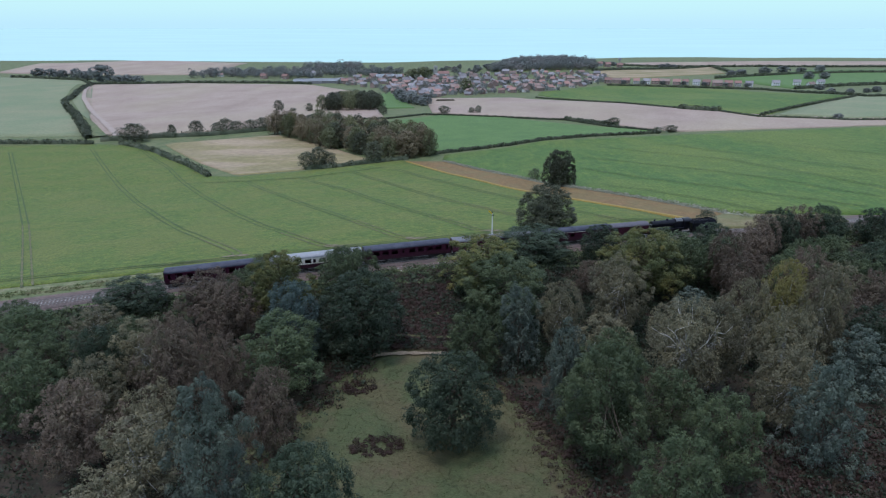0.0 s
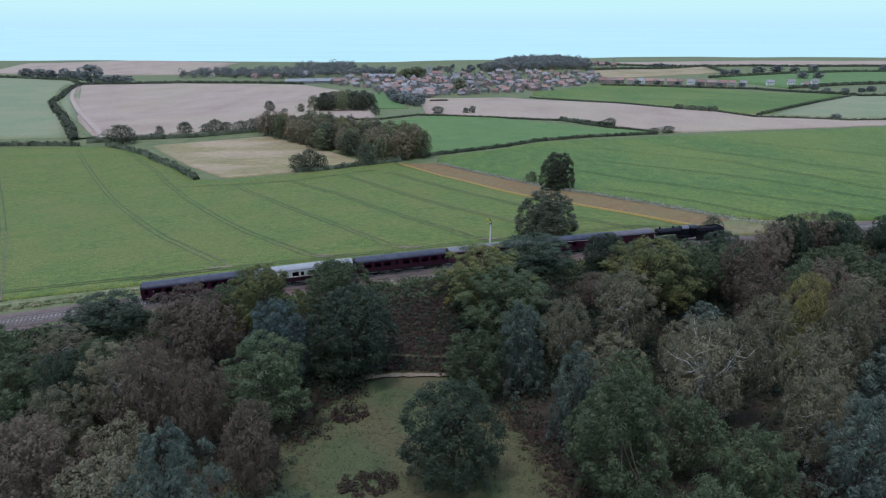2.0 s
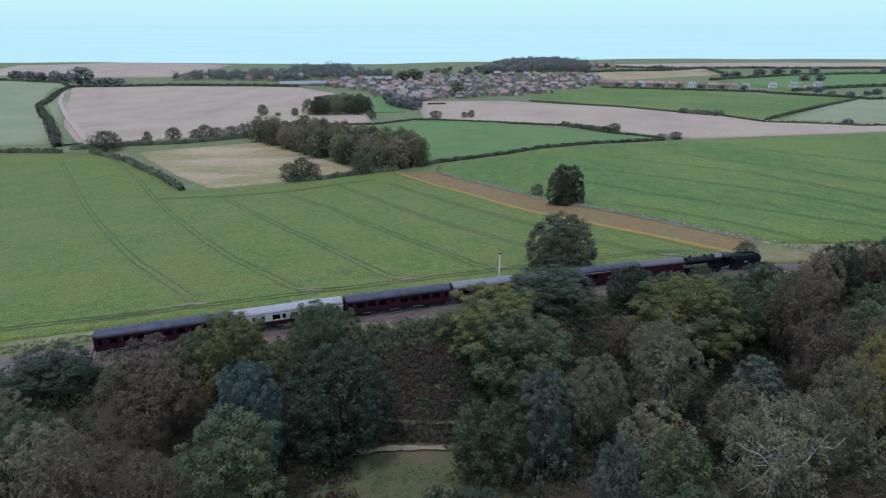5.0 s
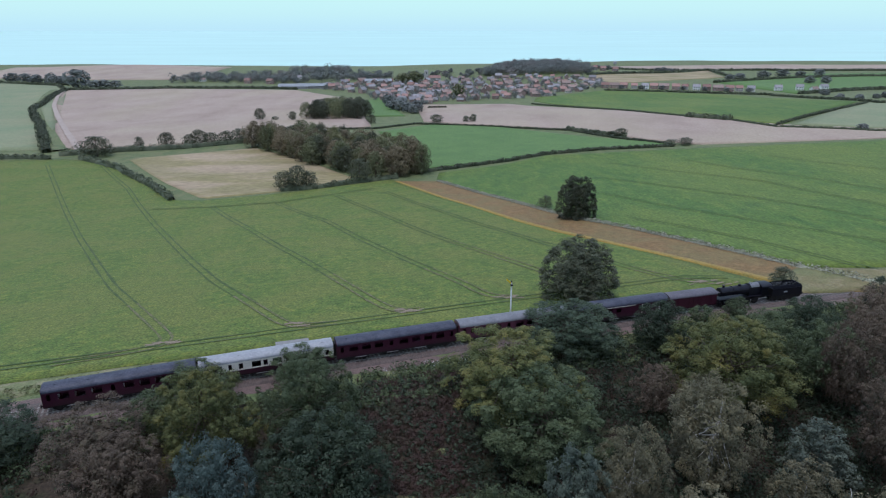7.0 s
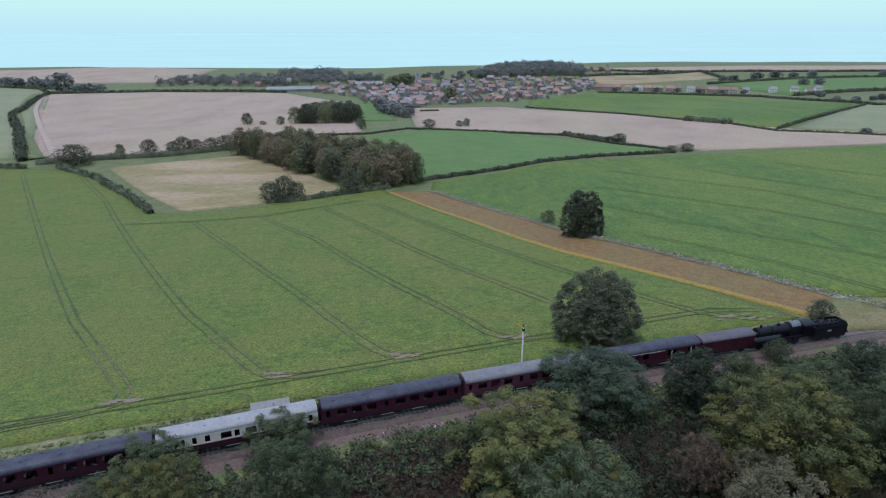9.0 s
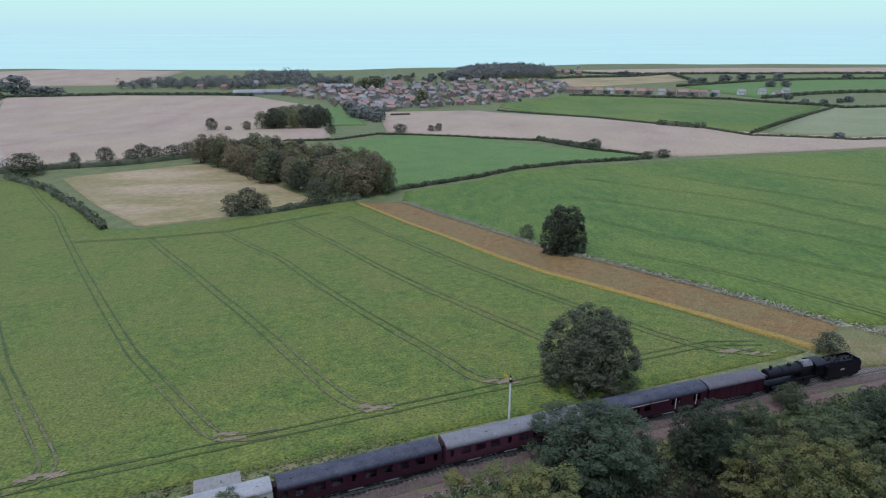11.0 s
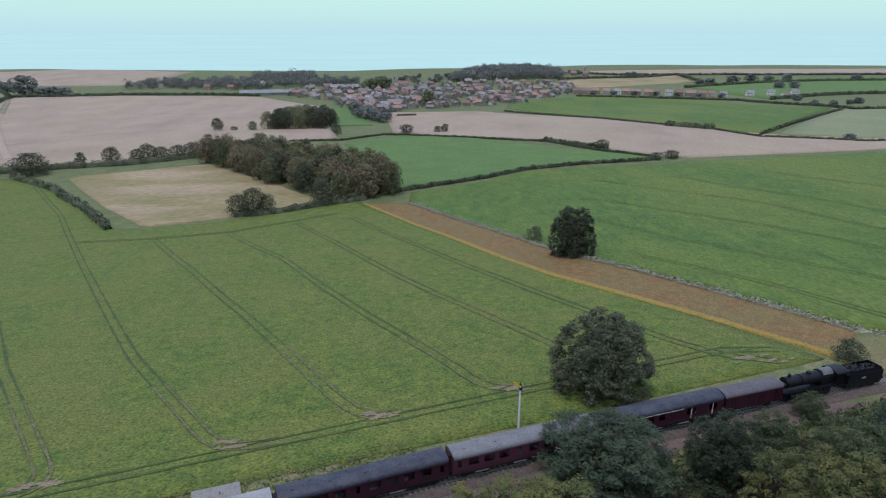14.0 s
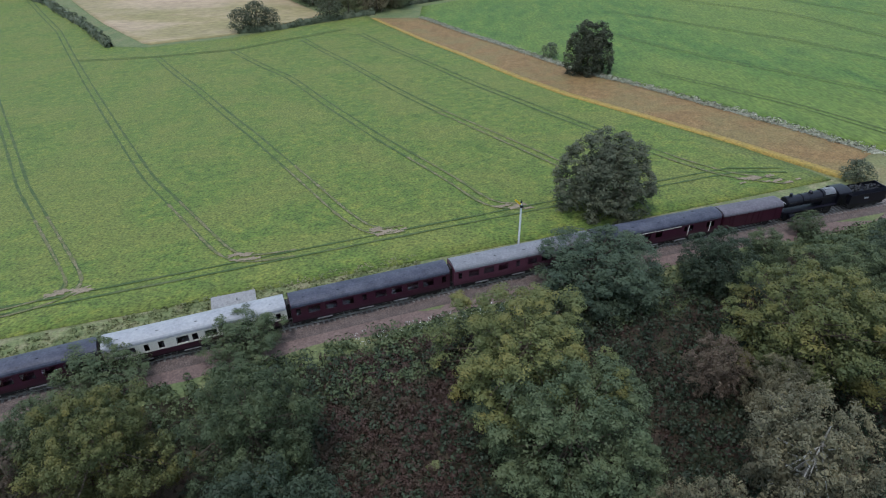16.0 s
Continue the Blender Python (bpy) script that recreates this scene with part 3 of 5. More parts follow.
def coach(label, body, roof, windows, length=19.35, upper=None, vents=True, seats=False, name="railway_coach", win_z=(1.95, 2.85), floor=1.15, group="coaches of the train"):
    """windows: (centre, width, tall?) along the side, both sides alike. upper: the paint of the window band."""
    root = tagged(new(name), label, "railway coach", group)
    L, hw, eave = length / 2, 1.37, 3.12
    band = win_z[0] - 0.18
    bm = bmesh.new()
    for y in (-1, 1):
        sec = [(hw - 0.12, floor - 0.2), (hw - 0.02, floor + 0.25), (hw, floor + 0.55), (hw, band if upper else win_z[0])]
        for x0, x1 in ((-L, L),):
            for (a, z0), (b, z1) in zip(sec, sec[1:]):
                q = [bm.verts.new(p) for p in ((x0, y * a, z0), (x1, y * a, z0), (x1, y * b, z1), (x0, y * b, z1))]
                bm.faces.new(q if y < 0 else q[::-1])
    for x in (-L, L):
        box(bm, x - 0.05, x + 0.05, -hw + 0.02, hw - 0.02, floor - 0.2, eave + 0.35)
    box(bm, -L, L, -hw + 0.1, hw - 0.1, floor - 0.15, floor - 0.05)
    part("lower_body", bm, body, root)
    bm = bmesh.new()
    for y in (-1, 1):
        edges = sorted((c - w / 2, c + w / 2) for c, w in windows)
        a = -L
        y0, y1 = sorted((y * hw, y * (hw - 0.07)))
        for e0, e1 in edges:
            box(bm, a, e0, y0, y1, win_z[0], win_z[1])
            a = e1
        box(bm, a, L, y0, y1, win_z[0], win_z[1])
        box(bm, -L, L, y0, y1, win_z[1], eave + 0.02)
        if upper:
            box(bm, -L, L, y0, y1, band, win_z[0])
    side = part("window_band", bm, upper or body, root)
    for y in (-1, 1):
        for c, w in windows:
            bm = bmesh.new()
            yy = y * (hw - 0.04)
            box(bm, c - w / 2, c + w / 2, yy - 0.008, yy + 0.008, win_z[0], win_z[1])
            win = part("window", bm, V_GLASS, root)
            win.visible_shadow = False
            if w > 0.9:
                bm = bmesh.new()
                yb = y * (hw - 0.015)
                box(bm, c - w / 2, c + w / 2, yb - 0.012, yb + 0.012, win_z[1] - 0.26, win_z[1] - 0.22)
                box(bm, c - 0.02, c + 0.02, yb - 0.012, yb + 0.012, win_z[1] - 0.24, win_z[1])
                part("window_bar", bm, body if not upper else V_UNDER, win)
    bm = bmesh.new()
    roof_shell(bm, hw + 0.03, eave, 0.72, -L, L)
    top = part("roof", bm, roof, root)
    if vents:
        for i in range(9):
            x = -L + 1.6 + i * (length - 3.2) / 8
            bm = bmesh.new()
            y = 0.45 if i % 2 else -0.45
            box(bm, x - 0.16, x + 0.16, y - 0.11, y + 0.11, 3.68, 3.86)
            part("roof_vent", bm, roof, top)
    bm = bmesh.new()
    box(bm, -L, L, -1.2, 1.2, floor - 0.35, floor - 0.15)
    box(bm, -2.6, 1.0, -1.15, -0.6, 0.45, floor - 0.3)
    box(bm, 1.6, 3.4, 0.5, 1.15, 0.45, floor - 0.3)
    for y in (-1.22, 1.22):
        box(bm, -L * 0.55, L * 0.55, y - 0.03, y + 0.03, 0.62, 0.70)
    part("underframe", bm, V_UNDER, root)
    for y in (-1.36, 1.36):
        for k in (-0.62, -0.1, 0.35):
            bm = bmesh.new()
            box(bm, k * L - 0.9, k * L + 0.9, y - 0.12, y + 0.12, 0.80, 0.84)
            part("footboard", bm, V_SLATE, root)
    for x in (-L + 3.0, L - 3.0):
        bogie(root, x)
    for x, d in ((-L, -1), (L, 1)):
        buffers(root, x, d)
        bm = bmesh.new()
        box(bm, min(x, x + d * 0.27), max(x, x + d * 0.27), -0.55, 0.55, floor, 3.2)
        gang = part("gangway", bm, V_UNDER, root)
    if seats:
        for c, w in windows:
            if w < 0.9:
                continue
            for y in (-0.85, 0.85):
                for dx in (-0.75, 0.75):
                    bm = bmesh.new()
                    box(bm, c + dx - 0.12, c + dx + 0.12, y - 0.45, y + 0.45, floor, 2.3)
                    st = part("seat", bm, V_SEAT, root)
                    bm = bmesh.new()
                    box(bm, c + dx - 0.14, c + dx + 0.14, y - 0.36, y + 0.36, 2.06, 2.33)
                    part("headrest_cover", bm, V_COVER, st, "white cloth headrest cover")
    return root


V_SLATE = mat("dusty_grey_step", [(0.07, 0.068, 0.07), (0.12, 0.118, 0.12)], 2.0)
OPEN = [(-8.9, 0.5), (-7.1, 1.35), (-5.1, 1.35), (-3.1, 1.35), (-1.1, 0.5), (0.9, 1.35), (2.9, 1.35), (4.9, 1.35), (6.9, 1.35), (8.9, 0.5)]
BUFFET = [(-7.1, 1.2), (-5.4, 0.5), (-3.9, 0.6), (-1.7, 1.3), (-0.4, 0.6), (1.3, 1.3), (3.2, 1.3), (5.1, 1.3), (6.9, 1.3), (8.7, 0.55)]
BRAKE = [(-7.4, 1.0), (-5.6, 1.0), (-3.8, 1.0), (-2.0, 1.0), (-0.2, 1.0), (4.0, 0.5), (4.9, 0.7), (7.6, 0.5), (8.3, 0.7)]
coach("maroon passenger coach with sooty dark roof, last of the train", V_MAROON, V_ROOFDARK, OPEN, seats=True).matrix_basis = track_pose(-60.2)
coach("cream and maroon restaurant coach with pale grey roof", V_MAROON, V_ROOFPALE, BUFFET, upper=V_CREAM, seats=True).matrix_basis = track_pose(-40.5)
coach("dark maroon passenger coach with sooty dark roof", V_MAROON, V_ROOFDARK, OPEN, seats=False).matrix_basis = track_pose(-20.6)
coach("faded maroon passenger coach with weathered grey roof", V_MAROON_WORN, V_ROOFGREY, OPEN).matrix_basis = track_pose(-0.6)
brake = coach("maroon brake coach with dark roof and pale guard's doors", V_MAROON, V_ROOFDARK, BRAKE)
for x in (4.45, 7.95):
    for y in (-1, 1):
        bm = bmesh.new()
        yy = y * 1.385
        box(bm, x - 0.06, x + 0.06, yy - 0.01, yy + 0.01, 1.3, 2.9)
        part("door_post", bm, V_CREAM, brake, "pale vertical door edge")
for y in (-1.385, 1.385):
    bm = bmesh.new()
    box(bm, -3.4, 3.2, y - 0.01, y + 0.01, 2.93, 3.02)
    part("destination_board", bm, V_CREAM, brake, "long pale board under the roof")
brake.matrix_basis = track_pose(19.3)

# short crimson van
van = tagged(new("parcels_van"), "short crimson parcels van with sooty roof", "railway van")
bm = bmesh.new()
box(bm, -4.95, 4.95, -1.3, 1.3, 1.1, 3.1)
van_body = part("body", bm, V_RED, van)
for i in range(11):
    x = -4.8 + i * 0.96
    for y in (-1.33, 1.33):
        bm = bmesh.new()
        box(bm, x - 0.05, x + 0.05, y - 0.03, y + 0.03, 1.1, 3.1)
        part("rib", bm, V_RED, van_body)
bm = bmesh.new()
roof_shell(bm, 1.36, 3.08, 0.62, -5.0, 5.0)
part("roof", bm, V_ROOFMID, van)
for k in (-2.4, 2.4):
    for y in (-1.345, 1.345):
        bm = bmesh.new()
        box(bm, k - 0.85, k + 0.85, y - 0.02, y + 0.02, 1.2, 2.95)
        part("door", bm, V_RED, van)
bm = bmesh.new()
box(bm, -4.9, 4.9, -1.1, 1.1, 0.85, 1.08)
box(bm, -3.6, 3.6, -1.28, -1.2, 0.55, 0.62)
part("underframe", bm, V_UNDER, van)
for x in (-3.1, 3.1):
    for y in (-0.76, 0.76):
        bm = bmesh.new()
        tube(bm, (x, y - 0.06, 0.5), (x, y + 0.06, 0.5), 0.5, seg=20)
        part("wheel", bm, V_UNDER, van)
buffers(van, -4.95, -1)
buffers(van, 4.95, 1)
van.matrix_basis = track_pose(34.4)

# steam locomotive, chimney to the west, and its tender
loco = tagged(new("steam_locomotive"), "black steam locomotive running tender first", "locomotive")
bm = bmesh.new()
tube(bm, (-4.6, 0, 2.75), (-2.9, 0, 2.75), 0.86, 0.86, 28)
tube(bm, (-4.68, 0, 2.75), (-4.6, 0, 2.75), 0.72, 0.80, 28)
smokebox = part("smokebox", bm, V_GLOSS, loco)
bm = bmesh.new()
tube(bm, (-4.72, 0, 2.75), (-4.66, 0, 2.75), 0.10, 0.10, 12)
box(bm, -4.74, -4.69, -0.5, 0.5, 2.72, 2.78)
part("door_handle", bm, V_STEAMGREY, smokebox)
bm = bmesh.new()
tube(bm, (-2.9, 0, 2.75), (1.4, 0, 2.80), 0.80, 0.90, 28)
boiler = part("boiler", bm, V_GLOSS, loco)
for x in (-2.0, -0.8, 0.4):
    bm = bmesh.new()
    tube(bm, (x - 0.03, 0, 2.77), (x + 0.03, 0, 2.77), 0.885, 0.885, 28)
    part("boiler_band", bm, V_GLOSS, boiler)
bm = bmesh.new()
box(bm, 1.4, 3.9, -0.86, 0.86, 1.5, 3.3)
tube(bm, (1.4, 0, 3.02), (3.9, 0, 3.02), 0.84, 0.84, 24)
firebox = part("firebox", bm, V_GLOSS, loco)
# made-up pale sheet, added to stand for a bright patch on the firebox
bm = bmesh.new()
for x0, x1 in ((1.75, 3.6),):
    arc = [(0.865 * math.sin(a), 3.02 + 0.865 * math.cos(a)) for a in np.linspace(-1.25, 1.25, 13)]
    ends = [[bm.verts.new((x, y, z)) for y, z in arc] for x in (x0, x1)]
    for i in range(12):
        bm.faces.new((ends[0][i], ends[1][i], ends[1][i + 1], ends[0][i + 1]))
bmesh.ops.solidify(bm, geom=bm.faces[:], thickness=0.02)
part("cladding", bm, V_STEAMGREY, firebox, "pale patch added over the firebox, no part of the engine")
bm = bmesh.new()
tube(bm, (2.1, -0.2, 3.8), (2.1, -0.2, 4.02), 0.10, 0.09, 10)
tube(bm, (2.1, 0.2, 3.8), (2.1, 0.2, 4.02), 0.10, 0.09, 10)
part("safety_valve", bm, V_STEAMGREY, loco)
bm = bmesh.new()
tube(bm, (-3.8, 0, 3.45), (-3.8, 0, 3.75), 0.30, 0.20, 18)
tube(bm, (-3.8, 0, 3.75), (-3.8, 0, 4.05), 0.20, 0.24, 18)
part("chimney", bm, V_GLOSS, loco)
bm = bmesh.new()
tube(bm, (-0.3, 0, 3.45), (-0.3, 0, 3.85), 0.36, 0.30, 18)
tube(bm, (-0.3, 0, 3.85), (-0.3, 0, 4.0), 0.30, 0.12, 18)
part("dome", bm, V_GLOSS, loco)
bm = bmesh.new()
box(bm, 3.88, 3.95, -1.28, 1.28, 1.5, 3.4)
cab = part("cab", bm, V_GLOSS, loco)
for y in (-1.28, 1.28):
    bm = bmesh.new()
    side = [bm.verts.new((x, y, z)) for x, z in ((3.95, 1.5), (5.5, 1.5), (5.5, 2.3), (5.1, 2.5), (5.1, 2.95), (5.5, 3.25), (3.95, 3.25))]
    bmesh.ops.solidify(bm, geom=[bm.faces.new(side)], thickness=0.05)
    part("cab_side", bm, V_GLOSS, cab)
bm = bmesh.new()
roof_shell(bm, 1.36, 3.22, 0.55, 3.7, 6.0)
part("cab_roof", bm, V_GLOSS, cab)
bm = bmesh.new()
box(bm, -5.2, 3.9, -1.3, -0.85, 1.62, 1.70)
box(bm, -5.2, 3.9, 0.85, 1.3, 1.62, 1.70)
box(bm, -5.3, -5.1, -1.25, 1.25, 0.8, 1.62)
box(bm, -5.1, 5.4, -0.6, 0.6, 0.9, 1.5)
part("running_board", bm, V_GLOSS, loco)
for y in (-1.15, 1.15):
    bm = bmesh.new()
    tube(bm, (-4.3, y, 0.95), (-3.2, y, 0.95), 0.36, 0.36, 18)
    part("cylinder", bm, V_GLOSS, loco)
    bm = bmesh.new()
    box(bm, -3.2, 2.9, y - 0.05, y + 0.05, 0.66, 0.78)
    box(bm, -3.2, -0.4, y - 0.03, y + 0.09, 0.92, 1.0)
    part("connecting_rod", bm, V_UNDER, loco)
for x, r in ((-4.4, 0.5), (-2.2, 0.72), (-0.5, 0.72), (1.2, 0.72), (2.9, 0.72)):
    for y in (-0.78, 0.78):
        bm = bmesh.new()
        tube(bm, (x, y - 0.07, r), (x, y + 0.07, r), r, seg=24)
        tube(bm, (x, y * 1.1, r), (x, y * 1.22, r), 0.14, seg=12)
        part("wheel", bm, V_UNDER, loco)
bm = bmesh.new()
for y in (-0.9, 0.9):
    tube(bm, (-4.6, y, 3.0), (3.8, y * 1.1, 3.12), 0.03, 0.03, 8)
part("handrail", bm, V_UNDER, loco)
buffers(loco, -5.3, -1)
loco.matrix_basis = track_pose(45.3)
tender = tagged(new("tender"), "black coal tender behind the locomotive", "tender")
bm = bmesh.new()
box(bm, -3.3, 3.3, -1.28, 1.28, 1.15, 2.6)
for y in (-1.22, 1.22):
    q = [bm.verts.new(p) for p in ((-3.3, y, 2.6), (3.3, y, 2.6), (3.0, y * 0.86, 3.15), (-3.2, y * 0.86, 3.15))]
    bm.faces.new(q if y < 0 else q[::-1])
box(bm, 2.7, 2.85, -1.05, 1.05, 2.6, 3.2)
part("tank", bm, V_GLOSS, tender)
bm = bmesh.new()
rng_c = random.Random(4)
for i in range(90):
    x, y = rng_c.uniform(-3.0, 2.5), rng_c.uniform(-0.95, 0.95)
    bmesh.ops.create_icosphere(bm, subdivisions=1, radius=rng_c.uniform(0.14, 0.28), matrix=pose(x, y, 2.75 + 0.25 * (1 - abs(y)) - 0.06 * x + rng_c.uniform(-0.1, 0.1), rng_c.uniform(0, 90), rng_c.uniform(0, 90), 0))
part("coal", bm, V_COAL, tender)
bm = bmesh.new()
box(bm, -3.4, 3.4, -1.15, 1.15, 0.85, 1.12)
for y in (-1.12, 1.12):
    box(bm, -3.2, 3.2, y - 0.05, y + 0.05, 0.5, 1.0)
part("frame", bm, V_UNDER, tender)
for x in (-2.2, 0, 2.2):
    for y in (-0.78, 0.78):
        bm = bmesh.new()
        tube(bm, (x, y - 0.07, 0.62), (x, y + 0.07, 0.62), 0.62, seg=22)
        part("wheel", bm, V_UNDER, tender)
for x, y in ((-0.4, -1.295),):
    bm = bmesh.new()
    box(bm, x - 0.4, x + 0.4, y - 0.005, y + 0.005, 1.75, 2.05)
    part("crest", bm, V_STEAMGREY, tender, "small pale crest on the tender's side")
buffers(tender, 3.4, 1)
tender.matrix_basis = track_pose(54.9)

# ---- semaphore signal, hut and trough beside the line ----
S_WHITE = mat("white_signal_paint", [(0.72, 0.72, 0.70), (0.80, 0.80, 0.78)], 1.5, fine=(5, 0.1))
S_YELLOW = mat("yellow_signal_paint", [(0.62, 0.42, 0.02), (0.70, 0.50, 0.03)], 1.5)
S_BLACK = mat("black_signal_paint", [(0.012, 0.012, 0.013), (0.02, 0.02, 0.022)], 1.5)
signal = tagged(new("railway_signal"), "tall white semaphore signal post with yellow arm raised", "signal")
bm = bmesh.new()
tube(bm, (0, 0, -1.0), (0, 0, 7.4), 0.15, 0.11, 14)
part("post", bm, S_WHITE, signal)
bm = bmesh.new()
tube(bm, (0, 0, 7.4), (0, 0, 7.55), 0.16, 0.12, 12)
tube(bm, (0, 0, 7.55), (0, 0, 7.95), 0.06, 0.01, 10)
part("finial", bm, S_BLACK, signal)
bm = bmesh.new()
box(bm, -1.3, -0.15, -0.20, -0.16, -0.13, 0.13)
arm = part("arm", bm, S_YELLOW, signal, "yellow arm tilted upwards")
arm.matrix_basis = pose(-0.05, 0, 7.15, 0, 45, 0)
bm = bmesh.new()
box(bm, -0.16, 0.20, -0.30, 0.16, 6.75, 7.05)
part("lamp_case", bm, S_BLACK, signal)
bm = bmesh.new()
for y in (0.35, 0.65):
    tube(bm, (0.05, y, -0.6), (0.05, y * 0.7, 6.8), 0.02, 0.02, 6)
for i in range(22):
    z = -0.3 + i * 0.32
    k = 1 - 0.3 * (z + 0.6) / 7.4
    box(bm, 0.03, 0.07, 0.35 * k, 0.65 * k, z - 0.012, z + 0.012)
part("ladder", bm, V_SLATE, signal)
signal.matrix_basis = pose(0, 0, 0, 0, 0, 10)

M_CONC = mat("weathered_concrete", [(0.19, 0.186, 0.186), (0.25, 0.245, 0.24), (0.15, 0.146, 0.142)], 0.9, fine=(6, 0.15), bump=0.3)
hut = tagged(new("relay_hut"), "small grey concrete hut with a flat slab roof", "hut")
bm = bmesh.new()
box(bm, -2.35, 2.35, -1.15, 1.15, -0.9, 2.2)
hut_wall = part("wall", bm, M_CONC, hut)
for i in range(5):
    bm = bmesh.new()
    x = -2.35 + i * 1.175
    box(bm, x - 0.06, x + 0.06, -1.21, -1.15, -0.6, 2.2)
    part("pilaster", bm, M_CONC, hut_wall)
bm = bmesh.new()
q0 = [(-2.6, -1.45, 2.2), (2.6, -1.45, 2.2), (2.6, 1.45, 2.42), (-2.6, 1.45, 2.42)]
a = [bm.verts.new(p) for p in q0]
b = [bm.verts.new((p[0], p[1], p[2] + 0.14)) for p in q0]
bm.faces.new(a[::-1]), bm.faces.new(b)
for i in range(4):
    bm.faces.new((a[i], a[(i + 1) % 4], b[(i + 1) % 4], b[i]))
hut_roof = part("roof", bm, M_CONC, hut)
bm = bmesh.new()
tube(bm, (0.4, 0.1, 2.3), (0.4, 0.1, 2.85), 0.07, 0.07, 10)
part("vent_pipe", bm, M_CONC, hut_roof)
hut.matrix_basis = pose(-35.7, -12.2, -0.75, 0, 0, 17)
trough = tagged(new("concrete_trough"), "low grey slatted trough lying beside the track", "trough")
bm = bmesh.new()
box(bm, -1.35, 1.35, -0.62, -0.52, 0, 0.55)
box(bm, -1.35, 1.35, 0.52, 0.62, 0, 0.55)
box(bm, -1.35, -1.25, -0.52, 0.52, 0, 0.55)
box(bm, 1.25, 1.35, -0.52, 0.52, 0, 0.55)
part("side", bm, V_SLATE, trough)
for i in range(4):
    bm = bmesh.new()
    y = -0.4 + i * 0.27
    box(bm, -1.25, 1.25, y - 0.11, y + 0.11, 0.36, 0.42)
    part("slat", bm, M_CONC, trough)
trough.matrix_basis = pose(-40.6, -14.3, -0.5, 0, 0, 17)

# ---- trees ----
def leaf_cloud(centres, radii, counts, size, rng, up=0.35, flat=0.0):
    """Many small pointed leaves round clump centres, as vertices and faces."""
    c = np.repeat(centres, counts, axis=0)
    r = np.repeat(radii, counts)
    n = len(c)
    d = rng.normal(size=(n, 3))
    d[:, 2] += up
    d /= np.linalg.norm(d, axis=1)[:, None]
    p = c + d * (r * rng.uniform(0.80, 1.06, n))[:, None] * np.array((1, 1, 1 - flat))
    nrm = d + rng.normal(size=(n, 3)) * 0.11
    nrm /= np.linalg.norm(nrm, axis=1)[:, None]
    a = np.cross(nrm, rng.normal(size=(n, 3)))
    a /= np.linalg.norm(a, axis=1)[:, None]
    b = np.cross(nrm, a)
    s = (size * rng.uniform(0.6, 1.35, n))[:, None]
    v = np.stack((p - a * s * 0.60 + nrm * s * 0.08, p + a * s * 0.40 - b * s * 0.46, p + a * s * 0.52 + b * s * 0.42), axis=1).reshape(-1, 3)
    f = np.arange(3 * n).reshape(n, 3)
    return v, f


def lumps(cen, rad, k, rng, axis_pull=0.6):
    """Each clump broken into k smaller lumps on its outer and upper side."""
    c, r = np.repeat(cen, k, axis=0), np.repeat(rad, k)
    d = rng.normal(size=(len(c), 3))
    out = c * np.array((1, 1, 0))
    out /= np.linalg.norm(out, axis=1)[:, None] + 1e-6
    d += out * axis_pull * 1.6 + np.array((0, 0, 0.7))
    d /= np.linalg.norm(d, axis=1)[:, None]
    return c + d * (r * rng.uniform(0.45, 0.85, len(c)))[:, None], r * rng.uniform(0.34, 0.52, len(c))


def cloud_mesh(name, v, f, material):
    me = bpy.data.meshes.new(name)
    me.vertices.add(len(v))
    me.vertices.foreach_set("co", v.astype(np.float32).ravel())
    me.loops.add(f.size)
    me.loops.foreach_set("vertex_index", f.astype(np.int32).ravel())
    me.polygons.add(len(f))
    me.polygons.foreach_set("loop_start", np.arange(0, f.size, f.shape[1], dtype=np.int32))
    me.polygons.foreach_set("loop_total", np.full(len(f), f.shape[1], dtype=np.int32))
    me.update(calc_edges=True)
    me.materials.append(material)
    return me


def limb(vs, fs, a, b, ra, rb, sides=6):
    """A tapered branch from a to b, added to the lists."""
    a, b = Vector(a), Vector(b)
    q = (b - a).to_track_quat("Z", "Y")
    k = len(vs)
    for p, r in ((a, ra), (b, rb)):
        for i in range(sides):
            w = 2 * math.pi * i / sides
            vs.append(tuple(p + q @ Vector((r * math.cos(w), r * math.sin(w), 0))))
    for i in range(sides):
        j = (i + 1) % sides
        fs.append((k + i, k + j, k + sides + j, k + sides + i))


SHAPES = {  # clumps, clump radius, leaves a lump (or a clump, far off), leaf size, lowest share of the height with leaves, roundness
    "oak": (66, 0.23, 42, 0.185, 0.08, 1.0),
    "bigoak": (110, 0.175, 56, 0.138, 0.06, 1.0),
    "holm": (100, 0.19, 34, 0.175, 0.03, 1.0),
    "birch": (80, 0.18, 31, 0.16, 0.14, 0.8),
    "pine": (62, 0.19, 40, 0.18, 0.10, 0.75),
    "bigpine": (100, 0.15, 66, 0.105, 0.06, 0.75),
    "field": (150, 0.185, 34, 0.20, 0.0, 1.0),
    "far": (46, 0.30, 62, 0.50, 0.0, 1.0),
    "dist": (16, 0.42, 44, 1.5, 0.0, 1.0),
}


